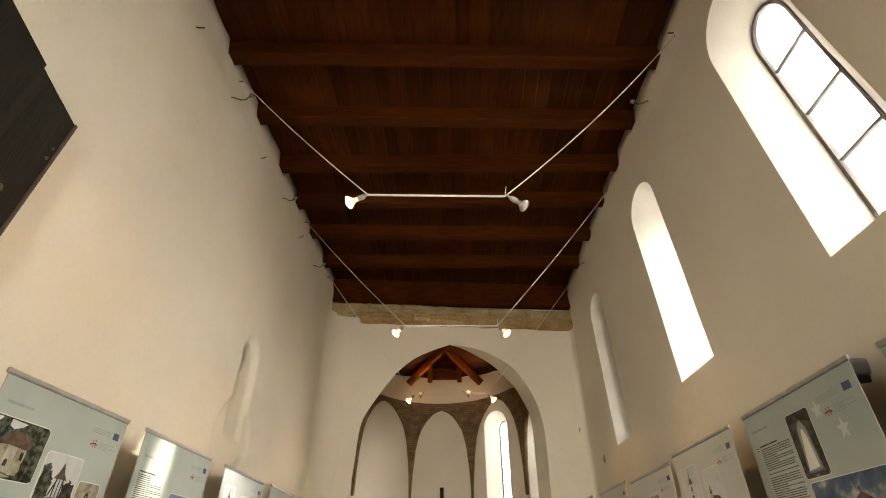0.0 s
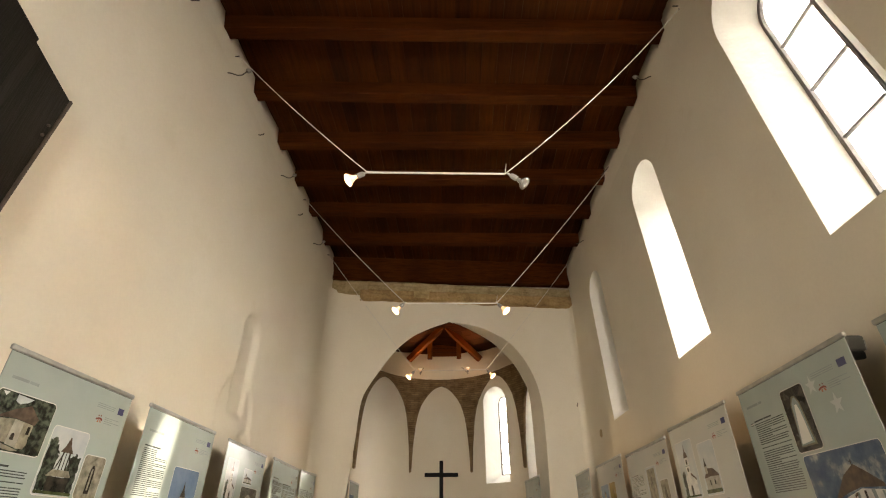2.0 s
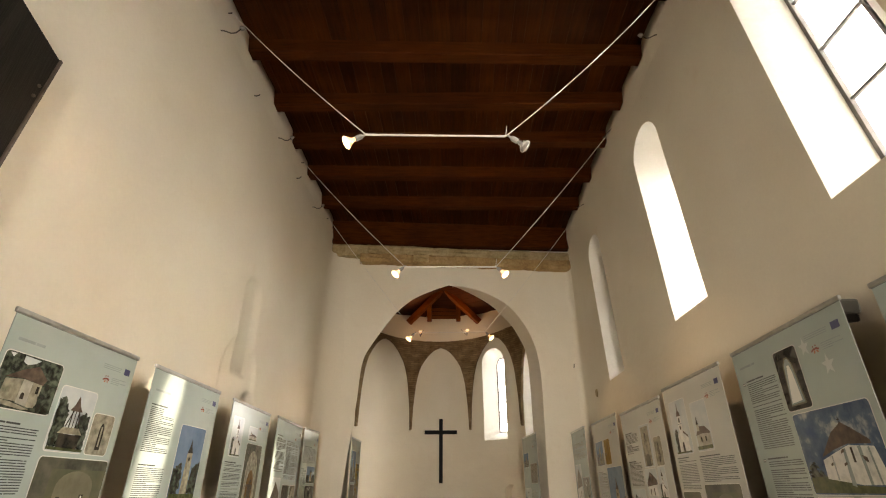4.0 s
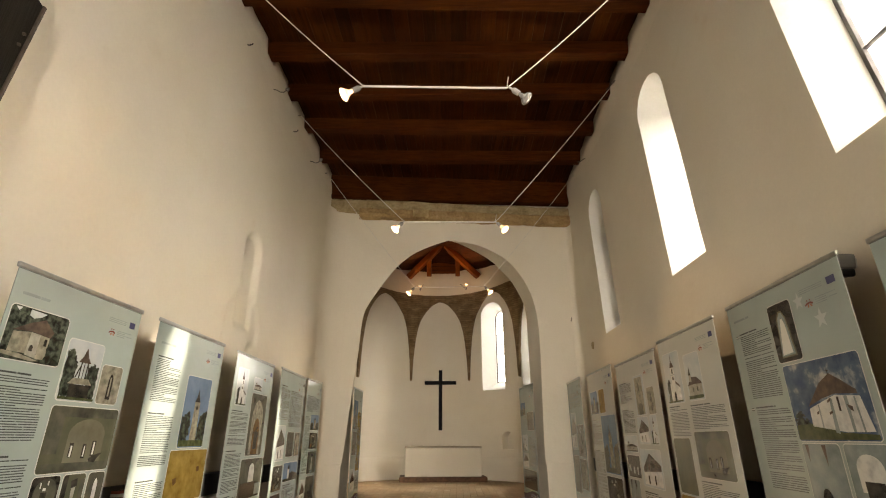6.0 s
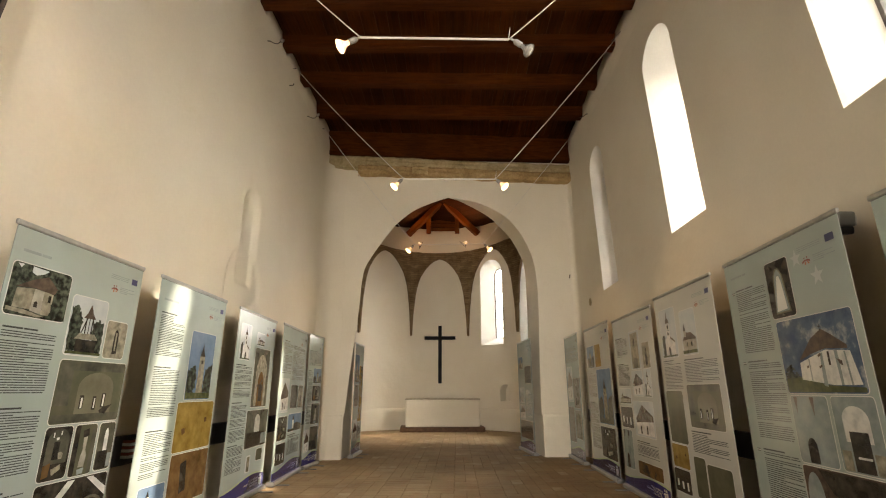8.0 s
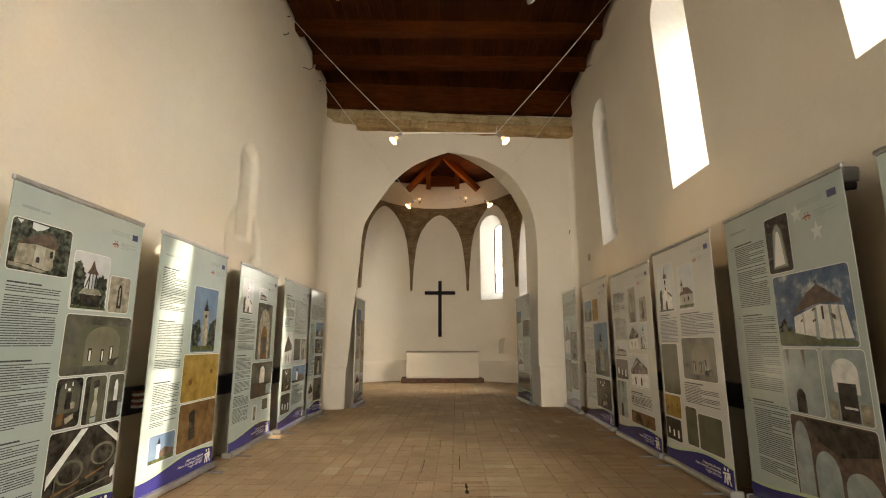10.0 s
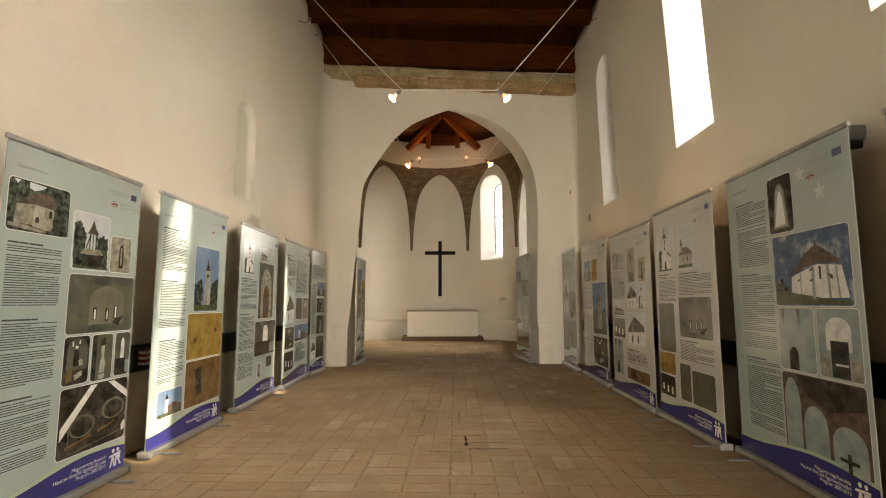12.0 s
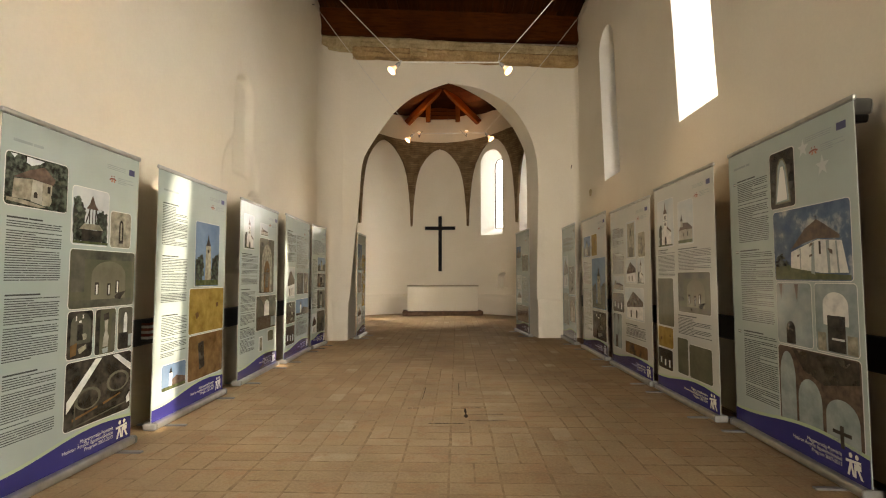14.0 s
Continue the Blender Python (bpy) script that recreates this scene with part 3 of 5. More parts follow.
TX = -0.43
for k in (-1, 1):
    timber((TX + k * 1.16, 15.44, 6.08), (TX + k * 0.06, 15.05, 7.05), 0.17, 0.18, "rafter", "orange-brown timber rafter of the chancel truss")
    timber((TX + k * 0.47, 15.42, 6.10), (TX + k * 0.47, 15.30, 6.68), 0.15, 0.15, "truss_post", "short orange-brown timber post of the truss")
    timber((TX + k * 1.95, 14.55, 6.30), (TX + k * 0.10, 13.9, 7.70), 0.16, 0.16, "rafter", "orange-brown timber rafter of the chancel roof")
    timber((TX + k * 2.55, 13.3, 6.30), (TX + k * 0.10, 13.1, 8.0), 0.16, 0.16, "rafter", "orange-brown timber rafter of the chancel roof")
for k in range(5):
    timber((TX - 0.46, 15.52 - 0.02 * k, 6.28 + 0.13 * k), (TX + 0.46, 15.52 - 0.02 * k, 6.28 + 0.13 * k), 0.022, 0.12, "truss_board", "brown board between the truss posts")

# ---------------------------------------------------------------- glass and window bars


def glazing(op, place, levels, label, dual=False):
    """Frame round the arched light, cross bars and panes between them."""
    win = tagged(new("window"), label, "window", kind="structure")
    lp = Opening.loop(op.glass)
    d = op.depth
    pts = [Vector(place(s, z, d)) for s, z in lp]
    part("window_frame", tube(pts + pts[:1], 0.026, 6), M_LEAD, win, "dark grey metal window frame")
    g0, g1, gb, gs, gt = op.glass
    for z in levels:
        part("window_bar", tube([place(g0, z, d), place(g1, z, d)], 0.017, 6), M_LEAD, win)
    if dual:
        part("window_bar", tube([place((g0 + g1) / 2, gb, d), place((g0 + g1) / 2, gt, d)], 0.008, 6), M_LEAD, win)
    cuts = [gb] + list(levels) + [gt]
    for za, zb in zip(cuts, cuts[1:]):
        bm = bmesh.new()
        n = 10
        row = []
        for k in range(n + 1):
            s = g0 + (g1 - g0) * k / n
            t = min(zb, Opening.top(op.glass, s))
            row.append([bm.verts.new(place(s, z, d + e)) for z in (za, max(t, za + 0.001)) for e in (0.0, 0.004)])
        for a, b in zip(row, row[1:]):
            bm.faces.new((a[0], b[0], b[2], a[2]))
            bm.faces.new((a[1], a[3], b[3], b[1]))
        pane = part("pane", bm, M_GLASS, win)
        pane.visible_shadow = False
    return win


glazing(W1, south, [2.97, 3.48, 3.99, 4.54], "arched window with bright clear panes and grey bars")
glazing(W2, south, [3.6, 4.2], "narrow slit window deep in its reveal")
glazing(W3, south, [3.2], "narrow slit window deep in its reveal")
glazing(R1, rot_place, [3.0, 3.3, 3.6, 3.9, 4.2, 4.5], "tall slit window with bright leaded panes", True)
# panes of the added, unseen window
glazing(R_UNSEEN, rot_place, [3.3, 3.9, 4.5], "tall slit window with bright leaded panes", True)
glazing(R2, rot_place, [3.0, 3.3, 3.6, 3.9, 4.2, 4.5], "tall slit window with bright leaded panes", True)


def window_light(op, place, w, h, watts, slip=0.0, rise=1.2):
    """Skylight outside the pane, coming down from above the horizon."""
    g0, g1, gb, gs, gt = op.glass
    s, z = (g0 + g1) / 2, (gb + gt) / 2
    c, out = Vector(place(s, z, op.depth)), Vector(place(s, z, op.depth + 1.0))
    away = (out - c)
    away.z = 0
    away.normalize()
    at = c + away * 1.25 + Vector((0, slip, rise))
    daylight("window_daylight", at, c, w, h, watts)


window_light(W1, south, 2.6, 3.8, 830)
window_light(W2, south, 2.6, 2.8, 2500, -0.4, 1.8)
window_light(W3, south, 2.8, 2.8, 5200, -0.5, 1.85)
window_light(R1, rot_place, 2.8, 3.0, 300, 0.3, 0.45)
window_light(R2, rot_place, 1.2, 2.6, 800, -0.7)
# extra chancel light through the added, unseen window
window_light(R_UNSEEN, rot_place, 1.2, 2.6, 800)
# fill lamp added outside an assumed, unseen doorway in the west end
daylight("doorway_fill", (0.1, Y0 - 3.6, 1.6), (0.1, 0.0, 1.6), 2.6, 2.8, 900, (0.98, 0.97, 0.95))

# ---------------------------------------------------------------- altar and cross
ALT = Matrix.Translation((-0.44, 15.05, 0)) @ Matrix.Rotation(radians(5), 4, "Z")
altar = tagged(new("altar"), "low white plastered altar block on a brick step", "altar")
altar.matrix_world = ALT
bm = box(-1.06, -0.28, 0.10, 1.06, 0.45, 0.86, 0.02, 2)
bmesh.ops.subdivide_edges(bm, edges=bm.edges[:], cuts=5, use_grid_fill=True)
for v in bm.verts:
    if v.co.z < 0.2:
        v.co.z += 0.045 * noise.noise(Vector((v.co.x * 2.3, v.co.y * 2.0, 4.0))) - 0.01
part("altar_body", bm, M_WALL, altar)
part("altar_top", box(-1.08, -0.30, 0.862, 1.08, 0.46, 0.90, 0.008), plain("worn_stone_slab", (0.42, 0.36, 0.27), 0.8), altar, "thin worn stone slab")
bm = box(-1.20, -0.46, 0.0, 1.20, 0.46, 0.128, 0.02, 2)
bmesh.ops.subdivide_edges(bm, edges=bm.edges[:], cuts=3)
for v in bm.verts:
    v.co += Vector((noise.noise(v.co * 3), noise.noise(v.co * 3 + Vector((5, 0, 0))), 0)) * 0.03
part("altar_step", bm, plain("dark_red_brick", (0.13, 0.068, 0.04), 0.9, wear=0.35), altar, "broken dark red brick step")

cross = tagged(new("cross"), "plain black wooden cross hung on the white wall", "cross")
cross.matrix_world = Matrix.Translation(Vector(ring(0.8, RR - 0.035, 0)))
part("upright", box(-0.055, -0.025, 1.33, 0.055, 0.03, 3.10, 0.006), M_CROSS, cross)
part("crossbar", box(-0.49, -0.03, 2.66, 0.49, 0.025, 2.77, 0.006), M_CROSS, cross)

# ---------------------------------------------------------------- black board along both side walls
for x0, x1, y1 in ((XL + 0.004, XL + 0.05, 8.5), (XR - 0.05, XR - 0.012, 9.1)):
    tagged(new("wall_board", from_bm("wall_board", box(x0, 0.4, 0.61, x1, y1, 0.81, 0.006), M_BLACK)), "black horizontal board fixed along the wall behind the banners", "wall board", "boards along the side walls", "structure")

def door_leaf():
    """A tall ledged door leaf, swung open until it leans close to the wall."""
    ob = tagged(new("door_leaf"), "tall dark wooden door leaf standing open against the wall", "door")
    a, b = Vector((-2.40, 2.09, 0)), Vector((-2.16, 1.16, 0))
    ob.matrix_world = Matrix.Translation(a) @ Matrix.Rotation(math.atan2(b.y - a.y, b.x - a.x), 4, "Z")

    def lean(bm):
        """The leaf has sagged on its hinges."""
        for v in bm.verts:
            v.co.x += 0.10 * (3.47 - v.co.z)
        return bm
    # two wide boards, the outer one lapped over the inner
    part("board", lean(box(0.01, -0.03, 0.02, 0.50, 0.015, 3.47, 0.006)), M_DARKWOOD, ob)
    part("board", lean(box(0.46, -0.03, 0.02, 0.96, 0.034, 3.475, 0.006)), M_DARKWOOD, ob)
    part("edge_strip", lean(box(0.38, 0.012, 0.02, 0.462, 0.026, 3.44, 0.004)), wood("worn_cover_strip", (0.036, 0.031, 0.025), (0.066, 0.058, 0.047), "Z", 0.6), ob, "worn grey-brown wooden cover strip")
    part("edge_strip", lean(box(-0.012, -0.035, 0.02, 0.012, 0.022, 3.475, 0.004)), M_IRON, ob, "dull iron strip along the edge")
    for z in (3.12, 3.2):
        part("nail", lean(tube([(0.05, 0.013, z), (0.05, 0.025, z)], 0.010, 8)), M_IRON, ob)
    part("ring_bolt", lean(tube([(0.2, 0.013, 2.75), (0.2, 0.03, 2.75)], 0.022, 10)), M_IRON, ob)
    return ob


door_leaf()

# ---------------------------------------------------------------- banners
def film(name, color, rough=0.14, wear=0.05, scale=3.0):
    return plain(name, color, rough, spec=0.5, wear=wear, scale=scale)


M_PANEL = film("pale_green_film", (0.385, 0.45, 0.422), 0.14, 0.10, 1.6)
# whitened colour stands in for the bright wall mirrored in the gloss
M_PANEL_SHEEN = film("sheen_whitened_film", (0.50, 0.51, 0.475), 0.14, 0.06, 1.6)
M_BACK = plain("grey_film_back", (0.34, 0.34, 0.33), 0.6)
M_INK = plain("dark_ink", (0.07, 0.078, 0.075), 0.12, wear=0.2)
M_INKPALE = plain("pale_ink", (0.30, 0.35, 0.34), 0.12)
M_BORDER = film("white_border", (0.72, 0.72, 0.68))
M_STAR = film("pale_star", (0.56, 0.61, 0.58))
M_BLUE = film("deep_blue_film", (0.030, 0.028, 0.15), 0.14)
M_GREEN = film("pale_green_line", (0.42, 0.52, 0.34))
M_RED = film("red_film", (0.24, 0.08, 0.055))
M_EU = film("flag_blue", (0.075, 0.08, 0.17))
M_ORANGE = film("orange_film", (0.42, 0.15, 0.07))


def mottled(name, stops, scale, rough=0.14):
    m, nt, b = mat(name, rough, spec=0.5)
    v = coords(nt)
    nt.links.new(ramp(nt, noise_tex(nt, v, scale, 7, 0.6), stops), b.inputs["Base Color"])
    return m


P_SKY = mottled("print_sky", [(0.38, (0.030, 0.058, 0.125)), (0.53, (0.085, 0.13, 0.20)), (0.64, (0.40, 0.43, 0.44))], 6.0)
P_HAZE = mottled("print_pale_sky", [(0.3, (0.40, 0.46, 0.50)), (0.7, (0.62, 0.65, 0.63))], 5.0)
P_DUSK = mottled("print_blue_sky", [(0.3, (0.10, 0.17, 0.27)), (0.7, (0.20, 0.28, 0.38))], 4.0)
P_GRASS = mottled("print_grass", [(0.3, (0.035, 0.05, 0.02)), (0.7, (0.12, 0.13, 0.06))], 22.0)
P_TREE = mottled("print_trees", [(0.42, (0.012, 0.016, 0.012)), (0.62, (0.10, 0.12, 0.09))], 26.0)
P_ROOF = mottled("print_roof", [(0.3, (0.05, 0.035, 0.028)), (0.7, (0.14, 0.10, 0.075))], 18.0)
P_STONE = mottled("print_stone_wall", [(0.3, (0.13, 0.125, 0.095)), (0.7, (0.42, 0.39, 0.30))], 20.0)
P_WHITE = mottled("print_white_wall", [(0.3, (0.48, 0.49, 0.48)), (0.55, (0.74, 0.74, 0.70))], 14.0)
P_ROOM = mottled("print_dim_room", [(0.3, (0.035, 0.037, 0.03)), (0.7, (0.155, 0.15, 0.11))], 5.0)
P_DARK = mottled("print_dark", [(0.35, (0.012, 0.012, 0.011)), (0.7, (0.075, 0.065, 0.05))], 12.0)
P_OCHRE = mottled("print_ochre", [(0.3, (0.19, 0.115, 0.022)), (0.7, (0.36, 0.25, 0.065))], 9.0)
P_BROWN = mottled("print_brown", [(0.3, (0.085, 0.045, 0.016)), (0.7, (0.20, 0.115, 0.045))], 8.0)
P_OLIVE = mottled("print_olive", [(0.3, (0.075, 0.08, 0.05)), (0.7, (0.13, 0.13, 0.085))], 5.0)
P_PALE = mottled("print_pale_render", [(0.3, (0.26, 0.25, 0.20)), (0.7, (0.50, 0.48, 0.41))], 16.0)
P_DIM = mottled("print_lit_apse", [(0.3, (0.12, 0.115, 0.078)), (0.7, (0.215, 0.20, 0.14))], 4.0)
P_BLUEWALL = mottled("print_cool_wall", [(0.3, (0.17, 0.215, 0.21)), (0.7, (0.36, 0.41, 0.395))], 7.0)

B_Z0 = 0.052          # where the film enters the base


def leafy(pts, seed):
    """The broken outline of printed foliage."""
    rng = random.Random(seed + 40)
    out = []
    for (a, b), (c, d) in zip(pts, pts[1:] + pts[:1]):
        for k in range(7):
            f = k / 7
            out.append((a + (c - a) * f + rng.uniform(-0.03, 0.03), b + (d - b) * f + rng.uniform(-0.025, 0.025)))
    return out


class Print:
    """Draws flat shapes on a banner; u runs across and v down, both 0 to 1."""

    def __init__(self, ob, w, top):
        self.ob, self.w, self.top = ob, w, top

    def pt(self, u, v, lift):
        return Vector((0.012 + u * (self.w - 0.024), -0.0025 - lift * 0.0009, self.top - v * (self.top - B_Z0)))

    def poly(self, bm, pts, lift, slot=0):
        f = bm.faces.new([bm.verts.new(self.pt(u, v, lift)) for u, v in pts])
        f.material_index = slot
        return f

    def rounded(self, u0, v0, u1, v1, r=0.02):
        ru, rv = r / self.w, r / 1.89
        pts = []
        for cu, cv, a0 in ((u1 - ru, v0 + rv, -90), (u1 - ru, v1 - rv, 0), (u0 + ru, v1 - rv, 90), (u0 + ru, v0 + rv, 180)):
            for k in range(5):
                a = radians(a0 + 22.5 * k)
                pts.append((cu + ru * math.cos(a), cv + rv * math.sin(a)))
        return pts

    def photo(self, u0, v0, u1, v1, kind, r=0.022, edge=True):
        """A printed photograph: base tones, then the shapes that it shows."""
        eu, ev = 0.0045 / self.w, 0.0045 / 1.89
        base, shapes = PICTURES[kind]
        bm = bmesh.new()
        self.poly(bm, self.rounded(u0, v0, u1, v1, r), 2)
        pic = part("photo", bm, base, self.ob)
        if edge:
            bm = bmesh.new()
            self.poly(bm, self.rounded(u0 - eu, v0 - ev, u1 + eu, v1 + ev, r + 0.004), 1)
            part("white_edge", bm, M_BORDER, pic)
        for k, (material, pts) in enumerate(shapes):
            if material == P_TREE:
                pts = leafy(pts, k)
            bm = bmesh.new()
            self.poly(bm, [(u0 + (u1 - u0) * min(0.985, max(0.015, a)), v0 + (v1 - v0) * min(0.985, max(0.015, b))) for a, b in pts], 3 + k * 0.5)
            part("printed_shape", bm, material, pic)
        return pic

    def text(self, u0, v0, u1, v1, seed, ink=None, pitch=0.0124, head=True):
        """Lines of small print that cannot be read, as rows of bars."""
        rng = random.Random(seed)
        bm = bmesh.new()
        step = pitch / 1.89
        v, n = v0, 0
        while v < v1:
            thick = step * (0.72 if head and n == 0 else 0.41)
            end = u0 + (u1 - u0) * (0.62 if head and n == 0 else rng.choice((1, 1, 1, 1, 0.97, 0.5)))
            u = u0
            while u < end - 0.012:
                q = min(end, u + rng.uniform(0.08, 0.30))
                self.poly(bm, [(u, v), (q, v), (q, v + thick), (u, v + thick)], 1.5)
                u = q + 0.005
            v += step * (1.7 if head and n == 0 else 1.0)
            n += 1
            if rng.random() < 0.07:
                v += step * 0.9
        return part("text_block", bm, ink or M_INK, self.ob)

    def patch(self, u0, v0, u1, v1, material, name="printed_panel", lift=0.6):
        bm = bmesh.new()
        self.poly(bm, [(u0, v0), (u1, v0), (u1, v1), (u0, v1)], lift)
        return part(name, bm, material, self.ob)

    def star(self, u, v, size):
        bm = bmesh.new()
        pts = []
        for k in range(10):
            r = size * (1 if k % 2 == 0 else 0.4)
            a = math.pi * k / 5
            pts.append((u + r * math.sin(a) / self.w, v - r * math.cos(a) / 1.89))
        self.poly(bm, pts, 0.7)
        return part("star", bm, M_STAR, self.ob)

    def disc(self, bm, u, v, r, lift, slot=0):
        self.poly(bm, [(u + r * math.cos(a) / self.w, v + r * math.sin(a) / 1.89) for a in [2 * math.pi * k / 12 for k in range(12)]], lift, slot)

    def header(self):
        """The small emblems in the upper corner."""
        bm = bmesh.new()
        self.poly(bm, [(0.90, 0.045), (0.955, 0.045), (0.955, 0.066), (0.90, 0.066)], 1)
        part("flag", bm, M_EU, self.ob, "small deep blue flag")
        bm = bmesh.new()
        self.disc(bm, 0.742, 0.087, 0.005, 1)
        self.disc(bm, 0.762, 0.086, 0.005, 1)
        self.poly(bm, [(0.722, 0.097), (0.740, 0.0925), (0.765, 0.0915), (0.782, 0.096), (0.779, 0.101), (0.762, 0.097), (0.742, 0.0975), (0.724, 0.102)], 1)
        part("emblem", bm, M_RED, self.ob, "small red emblem")
        bm = bmesh.new()
        self.poly(bm, [(0.742, 0.0985), (0.752, 0.0985), (0.748, 0.107), (0.738, 0.107)], 1)
        self.poly(bm, [(0.757, 0.0985), (0.766, 0.0985), (0.775, 0.106), (0.765, 0.107)], 1)
        part("emblem_foot", bm, M_ORANGE, self.ob, "small orange strokes")
        # dark ink line painted for the shade under the top rail
        self.patch(0.0, 0.0005, 1.0, 0.0035, M_INK, "rail_shade_line")
        self.text(0.70, 0.049, 0.87, 0.066, 3, M_INKPALE, 0.011, False)
        self.text(0.80, 0.086, 0.95, 0.106, 5, M_INKPALE, 0.011, False)

    def footer(self):
        """The blue wave, its pale edge, the white emblem and the programme's name."""
        bm, gm = bmesh.new(), bmesh.new()
        n = 28

        def wave(u):
            return 0.928 - 0.016 * math.sin(2 * math.pi * (u * 0.82 - 0.30)) + 0.012 * (0.5 - u)
        for k in range(n):
            a, b = k / n, (k + 1) / n
            self.poly(bm, [(a, wave(a)), (b, wave(b)), (b, 1.0), (a, 1.0)], 4.6)
            self.poly(gm, [(a, wave(a) - 0.010), (b, wave(b) - 0.010), (b, wave(b)), (a, wave(a))], 4.5)
        part("wave", bm, M_BLUE, self.ob, "deep blue wave along the foot")
        part("wave_edge", gm, M_GREEN, self.ob)
        bm = bmesh.new()
        for du in (-0.022, 0.022):
            self.disc(bm, 0.915 + du * 1.0 / self.w, 0.932, 0.013, 5.5)
        c, w = 0.915, self.w
        for pts in ([(-0.058, 0.945), (0.05, 0.940), (0.05, 0.947), (-0.058, 0.952)], [(-0.03, 0.947), (-0.014, 0.947), (-0.034, 0.985), (-0.05, 0.985)],
                    [(-0.03, 0.947), (-0.016, 0.947), (0.004, 0.985), (-0.012, 0.985)], [(0.0, 0.950), (0.014, 0.950), (0.014, 0.985), (0.0, 0.985)],
                    [(0.014, 0.947), (0.05, 0.949), (0.05, 0.963), (0.014, 0.965)], [(0.02, 0.962), (0.036, 0.962), (0.062, 0.985), (0.044, 0.985)]):
            self.poly(bm, [(c + a / w, b) for a, b in pts], 5.5)
        part("emblem", bm, M_BORDER, self.ob, "white emblem of two figures")
        ob = new("programme_name", NAME_MESH)
        ob.parent = self.ob
        ob.matrix_basis = Matrix.Translation(self.pt(0.915 - 0.085 / self.w, 0.945, 6)) @ Matrix.Rotation(radians(90), 4, "X")
        self.text(0.05, 0.945, 0.36, 0.985, 11, M_INKPALE, 0.0145)


def lettering():
    cu = bpy.data.curves.new("programme_name", "FONT")
    cu.body = "Magyarország-Románia\nHatáron Átnyúló Együttműködési\nProgram 2007-2013"
    cu.align_x, cu.size, cu.space_line = "RIGHT", 0.030, 0.92
    ob = bpy.data.objects.new("lettering", cu)
    scene.collection.objects.link(ob)
    bpy.context.view_layer.update()
    me = bpy.data.meshes.new_from_object(ob)
    me.materials.clear()
    me.materials.append(M_BORDER)
    bpy.data.objects.remove(ob)
    return me


NAME_MESH = lettering()


def rect(a, b, c, d):
    return [(a, b), (c, b), (c, d), (a, d)]


def lancet(a, b, c, d):
    spring = b + (d - b) * 0.38
    arc = [((a + c) / 2 - (c - a) / 2 * math.cos(math.pi * k / 12), spring - (spring - b) * math.sin(math.pi * k / 12)) for k in range(13)]
    return [(a, d)] + arc + [(c, d)]


